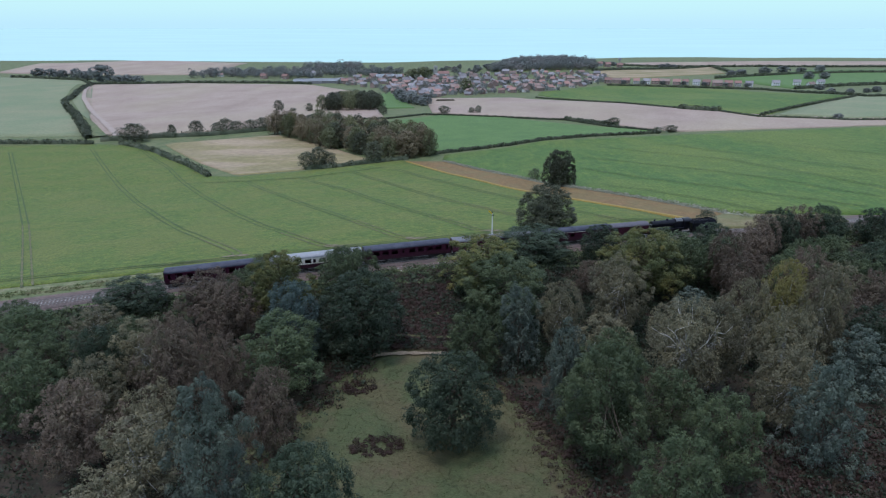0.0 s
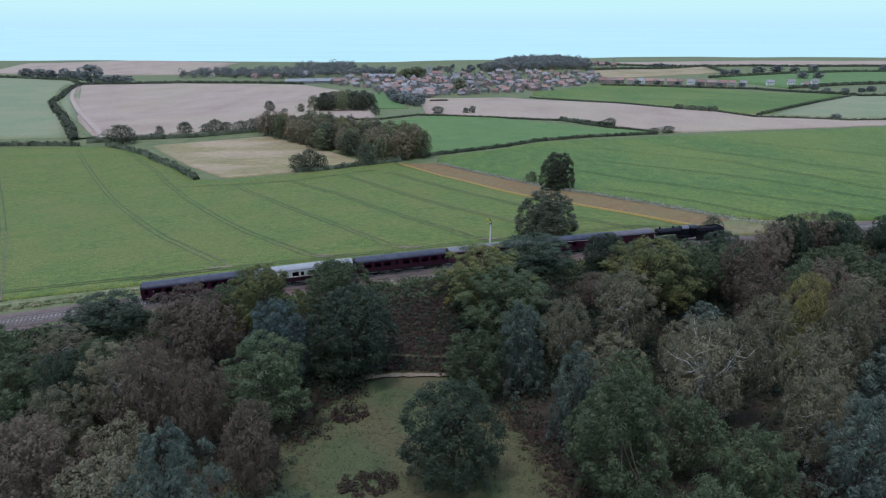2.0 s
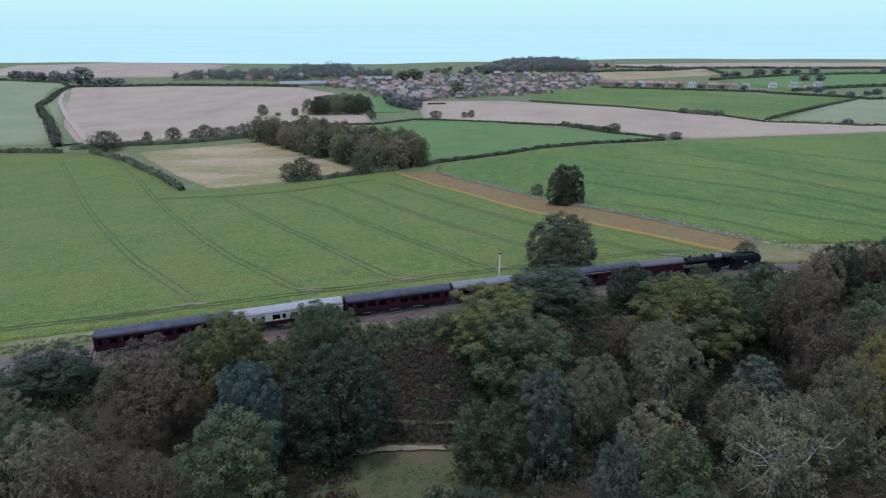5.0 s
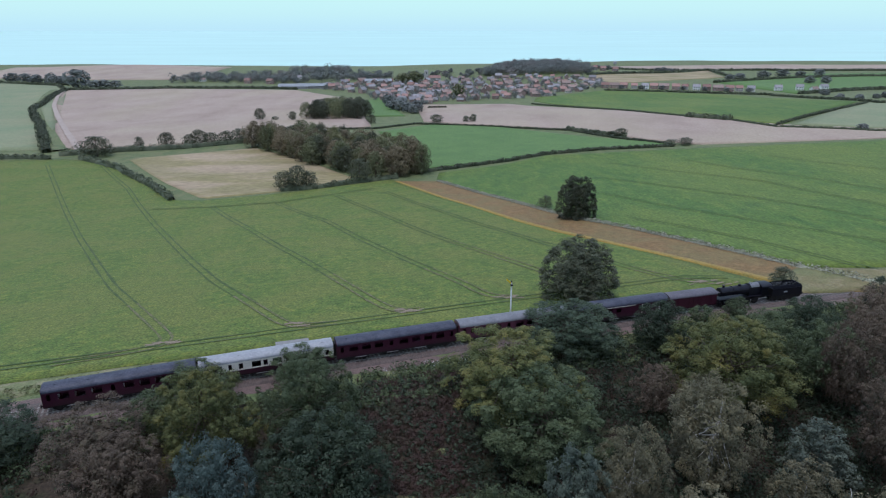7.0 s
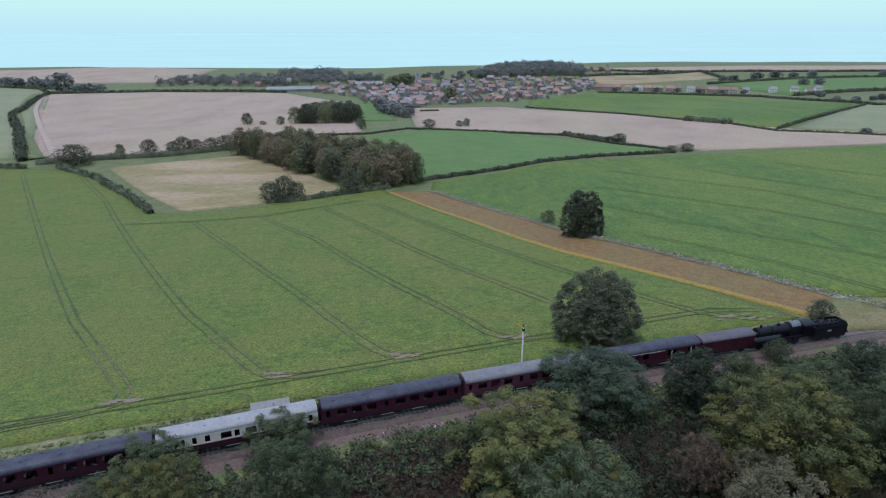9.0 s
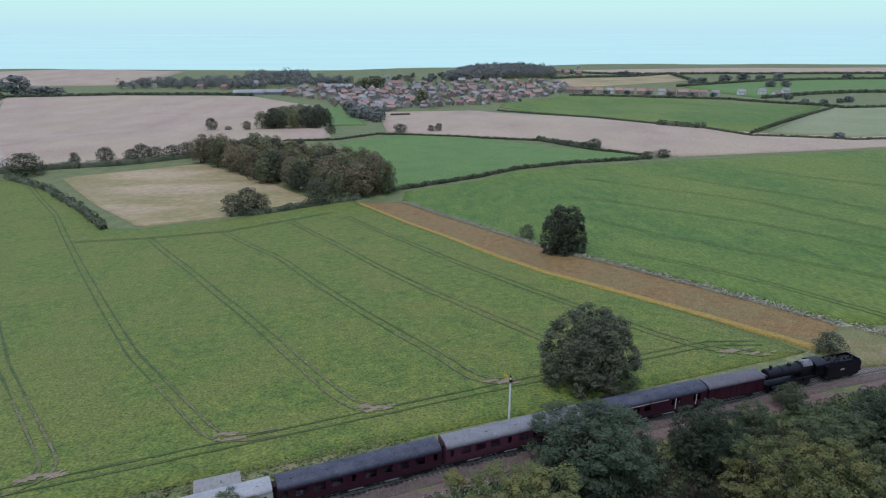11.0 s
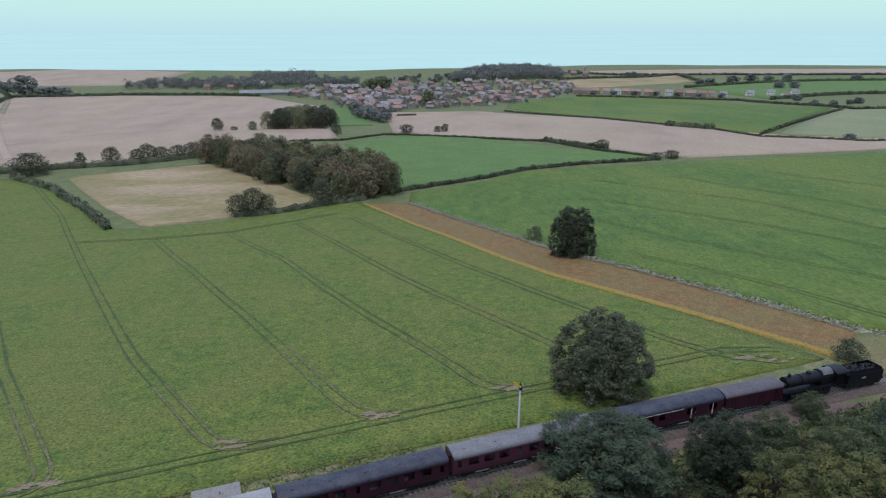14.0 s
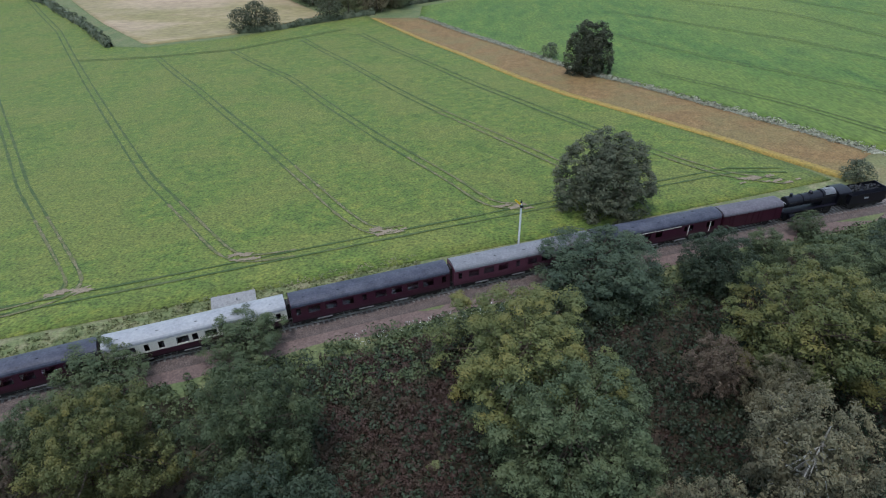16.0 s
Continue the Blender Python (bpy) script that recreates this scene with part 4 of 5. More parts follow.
def make_tree(name, shape, leaf, seed, bark=None, category="tree", bare=False, sparse=1.0):
    """A tree 2 m wide in plan for each metre of radius asked; built at radius 6 and height 13."""
    rng = np.random.default_rng(seed)
    R, H = 6.0, 13.0
    nc, rc, per, size, low, rnd = SHAPES[shape]
    per, size = int((per // 2 if bare else per) * sparse), size / math.sqrt(sparse)
    root = new(name)
    cen, rad = [], []
    lobes = [(rng.uniform(0, 6.28), rng.uniform(0.12, 0.3), rng.integers(2, 5)) for _ in range(3)]
    z0 = low * H
    for i in range(nc):
        k = (i + 0.5) / nc
        th = i * 2.39996 + rng.uniform(-0.35, 0.35)
        zz = 1 - (1.75 if shape != "field" else 2.0) * k
        ring = math.sqrt(max(0, 1 - zz * zz)) if zz > -0.2 else max(0.5, 1 + (zz + 0.2) * 0.55)
        wob = 1 + sum(a * math.sin(m * th + f + zz * 2) for f, a, m in lobes) * 0.55
        if "pine" in shape:
            ring = (0.34 + 0.66 * math.sqrt(k)) * (1 if k > 0.12 else 0.6)
        if shape == "holm":
            wob, ring = 1 + (wob - 1) * 0.18, ring if zz > -0.2 else max(0.78, 1 + (zz + 0.2) * 0.28)
        if shape == "field":
            q = (1 + zz) / 2
            wob, ring = 1 + (wob - 1) * 0.1, math.sqrt(max(0, 1 - ((q - 0.3) / 0.72) ** 2)) if q > 0.3 else 0.84 + 0.16 * q / 0.3
        f = rng.uniform(0.80 if shape not in ("field", "holm") else 0.92, 1.0) * wob * (0.86 if i % 5 else 0.55)
        z = z0 + (H - z0) * (0.5 + 0.5 * max(-1, zz / 1.0 if "pine" not in shape else 1 - 2 * k)) * (0.90 if shape != "birch" else 0.93)
        z = min(z, H * 0.93) + rng.uniform(-0.4, 0.4)
        cen.append((R * ring * f * math.cos(th) * (1.12 - rc * 0.6), R * ring * f * math.sin(th) * (1.12 - rc * 0.6), z))
        rad.append(R * rc * rng.uniform(0.75, 1.3))
    cen, rad = np.array(cen), np.array(rad)
    if shape in ("far", "dist"):
        v, f = leaf_cloud(cen, rad, per, size, rng, up=0.45, flat=0.12)
    else:
        lc, lr = lumps(cen, rad, 7, rng)
        v, f = leaf_cloud(lc, lr, per, size, rng, up=0.8, flat=0.3 if "pine" in shape else 0.1)
    if shape not in ("far", "dist"):  # inner leaves that close the crown
        vi, fi = leaf_cloud(cen * np.array((0.62, 0.62, 0.80)), rad * 1.1, 70 if "big" in shape else 50, 0.20 if "big" in shape else 0.30, rng)
        f = np.vstack((f, fi + len(v)))
        v = np.vstack((v, vi))
    crown = new("crown", cloud_mesh("crown", v, f, leaf))
    crown.parent = root
    vs, fs = [], []
    base_r = 0.045 * R + 0.06
    mid = (rng.uniform(-0.4, 0.4), rng.uniform(-0.4, 0.4), H * 0.38)
    limb(vs, fs, (0, 0, -0.6), mid, base_r * 1.2, base_r * 0.75, 8)
    top = (mid[0] * 1.6, mid[1] * 1.6, H * 0.82)
    limb(vs, fs, mid, top, base_r * 0.75, base_r * 0.15, 7)
    for i in range(0, nc, 4 if shape not in ("far", "dist") else 9):
        k = rng.uniform(0.0, 0.7)
        a = Vector(mid).lerp(Vector(top), k)
        b = Vector(cen[i]) * (0.95 if shape != "birch" else 0.78)
        m = a.lerp(b, 0.5) + Vector((0, 0, -0.4))
        limb(vs, fs, a, m, base_r * 0.32, base_r * 0.2, 5)
        limb(vs, fs, m, b, base_r * 0.2, base_r * 0.06, 5)
    trunk = mesh_ob("trunk", vs, fs, bark or M_BARK, root, True)
    if bare:
        for i in range(5):
            bv, bf = [], []
            w = i * 0.9 + 0.3
            p = Vector((0.3, 0.3, H * 0.40))
            d = Vector((math.cos(w) * 0.8, math.sin(w) * 0.8, 1.1)).normalized()
            r = 0.15
            for _ in range(5):
                q = p + d * 1.5
                limb(bv, bf, p, q, r, r * 0.72, 5)
                e = q + (d + Vector(rng.normal(size=3)) * 0.7).normalized() * 1.5
                limb(bv, bf, q, e, r * 0.5, 0.02, 4)
                p, r = q, r * 0.72
                d = (d + Vector(rng.normal(size=3)) * 0.38).normalized()
            mesh_ob("dead_branch", bv, bf, M_BIRCHBARK, root, True)["label"] = "bare pale branch"
    return root


KINDS = {}


def kind_of(key, name, shape, leaf, label, n=3, bark=None, bare=False, sparse=1.0):
    KINDS[key] = []
    for i in range(n):
        t = make_tree(name, shape, leaf, hash_seed(key) + i, bark, bare=bare, sparse=sparse)
        tagged(t, label, "tree", "trees of the wood")
        KINDS[key].append(t)


def hash_seed(s):
    return sum((i + 3) * ord(c) for i, c in enumerate(s)) * 7


kind_of("oak", "oak_tree", "oak", L_OAK, "broad green oak with a dense lumpy crown", 3)
kind_of("dark", "holm_oak", "holm", L_DARK, "dark green tree with a dense rounded crown", 3)
kind_of("yellow", "oak_tree", "bigoak", L_YELLOW, "broad oak with crown turning yellow at the top", 2)
kind_of("bigoak", "oak_tree", "bigoak", L_OAK, "large spreading green oak with a lumpy crown", 2)
kind_of("birch", "birch_tree", "birch", L_BIRCH, "slender birch with thin olive autumn leaves", 3, M_BIRCHBARK)
kind_of("brown", "birch_tree", "birch", L_BROWN, "birch with thin browning autumn leaves", 3)
kind_of("pine", "pine_tree", "pine", L_PINE, "grey-green pine with tufted needles", 2)
kind_of("blue", "blue_pine", "holm", L_BLUE, "blue-green pine with tufted needles", 1)
kind_of("broadpine", "pine_tree", "bigpine", L_PINE, "broad grey-green pine with a tufted domed crown", 1)
kind_of("gold", "birch_tree", "birch", L_GOLD, "birch with golden yellow autumn leaves", 1, M_BIRCHBARK)
kind_of("bare", "birch_tree", "birch", L_BIRCH, "half-dead birch with bare pale branches", 1, M_BIRCHBARK, True)
kind_of("oak_thin", "oak_tree", "oak", L_OAK, "green oak deep in the wood", 2, sparse=0.55)
kind_of("dark_thin", "holm_oak", "holm", L_DARK, "dark green tree deep in the wood", 2, sparse=0.5)
kind_of("birch_thin", "birch_tree", "birch", L_BIRCH, "olive autumn birch deep in the wood", 2, M_BIRCHBARK, sparse=0.55)
kind_of("brown_thin", "birch_tree", "birch", L_BROWN, "browning autumn birch deep in the wood", 2, sparse=0.55)
kind_of("pine_thin", "pine_tree", "pine", L_PINE, "grey-green pine deep in the wood", 1, sparse=0.55)
kind_of("field", "field_tree", "field", L_FIELD, "dark round hedgerow tree standing in the open", 2)
kind_of("far", "distant_tree", "far", L_FAR, "distant tree of a copse beyond the fields", 4)
kind_of("far_dark", "distant_tree", "far", L_FIELD, "dark green tree of a copse beyond the fields", 2)
kind_of("far_yellow", "distant_tree", "far", L_OLIVE, "yellowing tree of a copse beyond the fields", 2)
kind_of("far_brown", "distant_tree", "far", L_RUSSET, "browning tree of a copse beyond the fields", 2)
kind_of("dist", "distant_tree", "dist", L_HAZE_TINT, "distant tree among the village houses", 4)
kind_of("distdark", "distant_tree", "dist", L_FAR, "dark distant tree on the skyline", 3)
kind_of("farhedge", "hedgerow_tree", "far", L_HEDGE, "small dark tree in a hedgerow", 3)
USED = {k: 0 for k in KINDS}
PLACED = []


def plant(key, x, y, top, r, sink=0.0):
    """A tree of that kind with its crown's top at that height and that radius."""
    z = land(x, y) - 0.1
    h = max(2.0, top - z)
    src = KINDS[key][USED[key] % len(KINDS[key])]
    USED[key] += 1
    m = Matrix.LocRotScale((x, y, z - sink), Euler((0, 0, random.uniform(0, 6.28))), (r / 6.0, r / 6.0, h / (12.6 if key == "field" or "far" in key or "dist" in key else 13.5)))
    if USED[key] <= len(KINDS[key]):
        src.matrix_basis = m
        t = src
    else:
        src_scale = src.scale.copy()
        src.scale = (1, 1, 1)
        t = copy_thing(src, m)
        src.scale = src_scale
    PLACED.append((x, y, r))
    return t


# trees that stand out, by kind: x, y, top of the crown, radius
OAKS = ((-35.5, -58.0, 8.6, 7.0), (-5.7, -52, 6.9, 5.0), (21.4, -83, 11.4, 4.4), (12.9, -92.5, 12.4, 4.6), (39.6, -19, 8.3, 4.6), (41, -8.5, 6.0, 5.0),
        (47, -16, 7.4, 5.5), (-72, -57, 5.0, 4.8), (-47.4, -23.2, 4.6, 4.9), (-32.8, -19.0, 4.8, 4.5), (41.0, 2.4, 3.6, 2.4), (32.5, -3.6, 4.6, 3.0))
DARKS = ((66.5, -1.0, 9.7, 4.8), (78.0, 1.6, 10.0, 5.0), (-9.3, -71.8, 10.1, 6.5), (-25.0, -45.0, 10.8, 7.8), (9.0, -8.4, 7.1, 8.2), (24.0, -8.0, 7.6, 4.8), (-24.1, -93.0, 11.3, 5.7),
         (-62.6, -59, 7.2, 4.4), (49.5, -5.5, 7.6, 4.6), (-68, -37, 5.6, 6.4))
GREENS = ((0.5, -34.0, 9.6, 9.0), (9.0, -77.0, 14.4, 6.7), (-28.2, -34.0, 11.6, 6.4))
YELLOWS = ((-2.6, -24.8, 10.8, 9.4), (29.5, -21.5, 11.2, 9.4), (-41.0, -36.5, 11.4, 6.6))
BIRCHES = ((29.5, -58, 11.8, 5.6), (36.8, -64.5, 13.4, 4.8), (-56, -59, 8.3, 5.0), (-58, -69, 7.4, 4.6), (38, -50.5, 12.0, 4.4), (34, -71, 10.4, 4.4), (-69, -47, 4.4, 4.6), (9.2, -44, 8.6, 4.4),
           (20.2, -38, 11.0, 6.2), (48.7, -52, 14.3, 4.4), (23.0, -28.0, 5.4, 3.6))
BROWNS = ((61.5, -3.8, 8.8, 4.4), (72.0, 0.6, 9.6, 4.8), (57.0, -10.5, 7.6, 4.2), (-47.9, -66, 12.3, 5.0), (-41.3, -64.5, 8.6, 3.6), (-53, -39.5, 8.2, 6.2), (-55.4, -78, 9.2, 5.4), (-32.4, -74.5, 8.9, 3.9),
          (43.8, -36, 11.0, 5.0), (55, -34.5, 12, 5), (-47.5, -45, 8, 5), (45.9, -22.5, 11.0, 4.6), (18.3, -24.0, 4.9, 3.4))
PINES = ((1.4, -50, 11.0, 4.5), (6.7, -65, 11.6, 3.9), (34.1, -80, 14.2, 4.7))
BLUES = ((-35.6, -49.2, 11.2, 4.7),)
for key, rows in (("oak", OAKS), ("dark", DARKS), ("yellow", YELLOWS), ("bigoak", GREENS), ("birch", BIRCHES), ("brown", BROWNS), ("pine", PINES), ("blue", BLUES),
                  ("broadpine", ((-33.2, -92, 19.3, 5.8),)), ("gold", ((46.5, -45, 13.3, 4.2),)), ("bare", ((23.6, -62, 13.6, 5.8),))):
    for row in rows:
        plant(key, *row)
GLADE = ((-30, -70), (-23, -55), (-22, -22), (-11, -22), (-11, -50), (-1, -60), (6, -75), (6, -104), (-16, -104))


def inside(x, y, poly):
    odd = False
    for (x0, y0), (x1, y1) in zip(poly, poly[1:] + poly[:1]):
        if (y0 > y) != (y1 > y) and x < x0 + (y - y0) / (y1 - y0) * (x1 - x0):
            odd = not odd
    return odd


# the rest of the wood
wood_rng = random.Random(11)
for u in range(-13, -112, -7):
    for s in range(-125, 150, 7):
        x, y = by_track(s + wood_rng.uniform(-3, 3), u + wood_rng.uniform(-2.5, 2.5))
        if any(inside(x + k, y, GLADE) for k in (-4, 0, 4)) or (x > 26 and y < -74 and x < 70) or abs(x + 9) > 0.72 * (y + 152) or (y < -76 and -40 < x < 30):
            continue
        r = wood_rng.uniform(4.0, 5.6)
        if min(math.hypot(x - a, y - b) - 0.80 * (r + c) for a, b, c in PLACED) < 0:
            continue
        key = wood_rng.choice(("oak", "oak", "dark", "birch", "birch", "birch", "brown", "brown", "brown", "pine", "oak"))
        h = wood_rng.uniform(9.5, 13) * (0.55 if u > -20 else 0.8 if u > -30 else 1)
        plant(key + "_thin", x, y, land(x, y) + h, r * (0.75 if u > -20 else 1))

# trees in the open
plant("field", 14.4, 12.3, 11.0, 7.7)
plant("field", 31.8, 99, 3.9, 6.8)
plant("farhedge", 25.0, 119.5, -7.6, 2.8)
plant("farhedge", 57.2, 18.2, 3.2, 2.7)

# ---- hedges, copses and hedgerow trees ----
far_rng = random.Random(5)
hedge_np = np.random.default_rng(8)


def hedge(line, width, height, label, leaf=None, leaf_size=0.7, density=9, name="hedge"):
    """A continuous hedge of leaves along a polyline, uneven in height, with gaps in its top."""
    total = sum((Vector(b) - Vector(a)).length for a, b in zip(line, line[1:]))
    n = max(3, int(total / (0.42 * width)))
    cen, rad = [], []
    for i in range(n):
        p = along(line, (i + far_rng.uniform(0, 1)) / n)
        h = height * (0.8 + 0.35 * math.sin(i * 0.7) * far_rng.random() + far_rng.uniform(-0.15, 0.2))
        x, y = p.x + far_rng.uniform(-0.25, 0.25) * width, p.y + far_rng.uniform(-0.25, 0.25) * width
        for k in (0.25, 0.72):
            cen.append((x, y, land(x, y) + h * k))
            rad.append(0.5 * max(width, h * 0.5) * far_rng.uniform(0.8, 1.15))
    v, f = leaf_cloud(np.array(cen), np.array(rad), density * 3, leaf_size * 1.12, hedge_np, flat=0.25)
    m = max(3, int(total / 2.5))  # the dense inside of the hedge
    rows = []
    for i in range(m + 1):
        p, q = along(line, i / m), along(line, min(1, i / m + 0.004)) - along(line, max(0, i / m - 0.004))
        side = Vector((-q.y, q.x)).normalized() * width * far_rng.uniform(0.34, 0.46)
        top = height * far_rng.uniform(0.6, 0.92)
        for k, up in ((-1, -0.3), (-0.8, 0.7 * top), (0, top), (0.8, 0.7 * top), (1, -0.3)):
            x, y = p.x + side.x * k, p.y + side.y * k
            rows.append((x, y, land(x, y) + up))
    quads = [(a, a + 1, a + 6, a + 5) for i in range(m) for a in range(i * 5, i * 5 + 4)]
    tris = np.array([t for a, b, c, d in quads for t in ((a, c, b), (a, d, c))])
    ob = new(name, cloud_mesh(name, np.vstack((v, np.array(rows))), np.vstack((f, tris + len(v))), leaf or L_HEDGE))
    return tagged(ob, label, "hedge", kind="stuff")


HEDGE = "dark clipped hedge along a field edge"
hedge([(-470, 292), (-330, 300), (-278, 303), (-262, 301)], 3.5, 3.0, HEDGE)
hedge([(-276, 322), (-365, 465), (-459, 605), (-500, 700), (-534, 773), (-573, 880)], 7.0, 4.0, "tall unkempt hedge beside the stubble field", leaf_size=1.1)
hedge([(-262, 312), (-224, 328), (-190, 336), (-151, 357)], 5.0, 4.0, HEDGE)
hedge([(-243, 302), (-205, 272), (-160, 217), (-137, 184)], 4.0, 3.0, "overgrown hedge beside a dry pasture")
hedge([(-89, 196), (-72, 198), (-58, 208), (-35, 218)], 3.0, 2.6, HEDGE)
hedge([(-24, 231), (25, 257), (49, 275), (81, 283), (127, 284)], 2.6, 1.8, HEDGE)
hedge([(-105, 416), (-65, 416), (-35, 440), (27, 413), (83, 380), (106, 331), (128, 292)], 2.0, 1.2, HEDGE)
hedge([(82, 384), (98, 355), (112, 334)], 3.6, 2.8, HEDGE, leaf_size=1.0)
hedge([(93, 665), (150, 554), (190, 473), (217, 414), (226, 356), (271, 318), (470, 330)], 2.0, 1.2, HEDGE, leaf_size=1.0)
hedge([(196, 452), (217, 412)], 5.0, 4.0, HEDGE, leaf_size=1.0)
hedge([(231, 367), (283, 422), (421, 564)], 2.6, 1.8, HEDGE, leaf_size=1.0)
hedge([(225, 854), (324, 812), (422, 772), (432, 600), (430, 560), (640, 560)], 3.6, 2.4, HEDGE, leaf_size=1.3)
hedge([(-570, 880), (-430, 912), (-300, 905), (-230, 884)], 5.0, 3.5, HEDGE, leaf_size=1.3)
hedge([(-800, 1030), (-640, 970), (-590, 900)], 5.0, 3.5, HEDGE, leaf_size=1.3)
hedge([(440, 995), (600, 1080), (760, 1120), (1100, 1130)], 6.0, 4.0, HEDGE, leaf_size=1.5)
hedge([(254, 1105), (400, 1200), (540, 1278), (520, 1110)], 6.0, 3.5, HEDGE, leaf_size=1.5)
hedge([(330, 1290), (700, 1255), (1300, 1240)], 6.0, 3.5, HEDGE, leaf_size=1.5)
hedge([(470, 785), (560, 830), (650, 858), (980, 870)], 6.0, 4.0, HEDGE, leaf_size=1.5)
hedge([(67, 30), (54, 56), (33, 96), (11, 148), (-14, 203)], 2.2, 0.8, "pale seeding weeds along the strip's edge", M_PALEWEED, 0.30, 13, "weed_margin")
hedge([(84, 12), (74, 20), (67, 30)], 3.0, 0.8, "pale seeding weeds along the strip's edge", M_PALEWEED, 0.30, 13, "weed_margin")

for x, y, r, h in ((-236, 310, 11, 13), (-221, 338, 3.5, 8), (-205, 345, 6, 10), (-190, 347, 5, 8), (-183, 348, 6, 11), (-176, 351, 6, 8.5), (-166, 354, 6, 9), (-157, 357, 6.5, 10),
                   (-88, 199, 5.5, 9), (-82, 200, 6.0, 11.5), (-77, 202, 4.5, 8), (-54, 214, 6.6, 11.5), (-185, 512, 6, 11), (-153, 506, 4.5, 8), (-170, 509, 3.5, 3.5),
                   (-17, 447, 6, 7), (8, 449, 3.5, 5), (14, 449, 3.5, 6.5), (-73, 452, 4.5, 8), (110, 338, 5, 6), (136, 288, 5, 4.5), (128, 290, 4, 3.5)):
    plant("far_dark" if r > 4 else "farhedge", x, y, land(x, y) + h, r)
COPSE = ((-150, 338), (-122, 352), (-87, 328), (-45, 296), (-18, 238), (-24, 216), (-44, 218), (-66, 240), (-102, 280))
COPSE_FAR = ((-146, 512), (-134, 570), (-100, 585), (-80, 530), (-90, 502))
HILL_WOOD = ((55, 1110), (100, 1240), (200, 1290), (275, 1230), (270, 1120), (150, 1095))
WEST_WOOD = ((-480, 1010), (-470, 1120), (-120, 1190), (-110, 1090), (-260, 1010))
SKYLINE = ((-310, 1190), (-300, 1290), (-205, 1300), (-190, 1190))
CHURCH_TREES = ((-190, 1060), (-170, 1190), (60, 1200), (90, 1120), (-20, 1075))


def copse(poly, step, keys, h0, h1, r0, r1, share=1.0):
    xs, ys = [p[0] for p in poly], [p[1] for p in poly]
    y = min(ys)
    while y < max(ys):
        x = min(xs)
        while x < max(xs):
            a, b = x + far_rng.uniform(-0.4, 0.4) * step, y + far_rng.uniform(-0.4, 0.4) * step
            if inside(a, b, poly) and far_rng.random() < share:
                plant(far_rng.choice(keys), a, b, land(a, b) + far_rng.uniform(h0, h1), far_rng.uniform(r0, r1))
            x += step
        y += step


copse(COPSE, 8.5, ("far", "far_dark", "far", "far_brown", "far_brown", "far_yellow"), 12, 17, 5.0, 7.5)
copse(COPSE_FAR, 11, ("far_dark", "far_dark", "far"), 13, 18, 6.5, 8.5)


def far_wood(poly, step, h0, h1, r0, r1, share, label, leaf):
    """A wood far off: crowns of many large leaves, as one mass."""
    cen, rad = [], []
    xs, ys = [p[0] for p in poly], [p[1] for p in poly]
    y = min(ys)
    while y < max(ys):
        x = min(xs)
        while x < max(xs):
            a, b = x + far_rng.uniform(-0.45, 0.45) * step, y + far_rng.uniform(-0.45, 0.45) * step
            if inside(a, b, poly) and far_rng.random() < share:
                h, r = far_rng.uniform(h0, h1), far_rng.uniform(r0, r1)
                for k in range(9):
                    w = far_rng.uniform(0, 6.28)
                    q = far_rng.uniform(0.1, 0.75) * r
                    cen.append((a + q * math.cos(w), b + q * math.sin(w), land(a, b) + h * far_rng.uniform(0.2, 0.82)))
                    rad.append(r * far_rng.uniform(0.3, 0.5))
            x += step
        y += step
    v, f = leaf_cloud(np.array(cen), np.array(rad), 44, 1.35, hedge_np, up=0.8)
    tagged(new("far_woodland", cloud_mesh("far_woodland", v, f, leaf)), label, "woodland", kind="stuff")


# the haze on these far woods is only in their leaf colour
far_wood(HILL_WOOD, 12, 10, 17, 9, 12, 1.0, "dark wooded hill behind the village", L_HAZE_TINT)
far_wood(WEST_WOOD, 15, 5, 16, 8, 13, 0.72, "belt of distant trees and gardens with haze-tinted leaf colour", L_HAZE_TINT)
far_wood(SKYLINE, 15, 9, 19, 8, 12, 0.8, "line of distant trees on the skyline with haze-tinted leaf colour", L_HAZE_TINT)
far_wood(CHURCH_TREES, 19, 4, 10, 6, 10, 0.5, "garden trees round the church with haze-tinted leaf colour", L_HAZE_TINT)
# lone far trees: x, y, radius, height
WEST_TREES = ((-578, 920, 19, 27), (-548, 915, 11, 11), (-535, 917, 11, 12), (-520, 920, 10, 11), (-640, 985, 12, 14), (-665, 1000, 12, 16), (-690, 1000, 12, 14), (-720, 1020, 12, 15), (-750, 1030, 12, 15))
VALLEY_TREES = ((270, 330, 4, 3.5), (-72, 640, 7, 12), (-60, 650, 8, 10), (-66, 612, 7, 10), (-56, 600, 8, 11), (-48, 575, 7, 9), (-40, 556, 7, 9), (-40, 610, 8, 10), (-78, 680, 7, 10), (-84, 725, 7, 9))
EAST_TREES = ((488, 1050, 12, 12), (520, 1080, 14, 12), (570, 1100, 16, 15), (610, 1110, 16, 16), (645, 1115, 13, 13), (690, 1130, 14, 17), (830, 1140, 14, 14), (930, 1160, 16, 16), (960, 1165, 16, 15), (489, 758, 9, 9), (437, 637, 7, 8), (455, 630, 7, 7), (480, 640, 6, 7), (500, 655, 8, 9), (593, 985, 12, 14), (620, 985, 12, 13))
for x, y, r, h in WEST_TREES + VALLEY_TREES + EAST_TREES:
    k = 0.76 if x > 400 else 1.0
    plant("dist", x, y, land(x, y) + h * k, r * k)

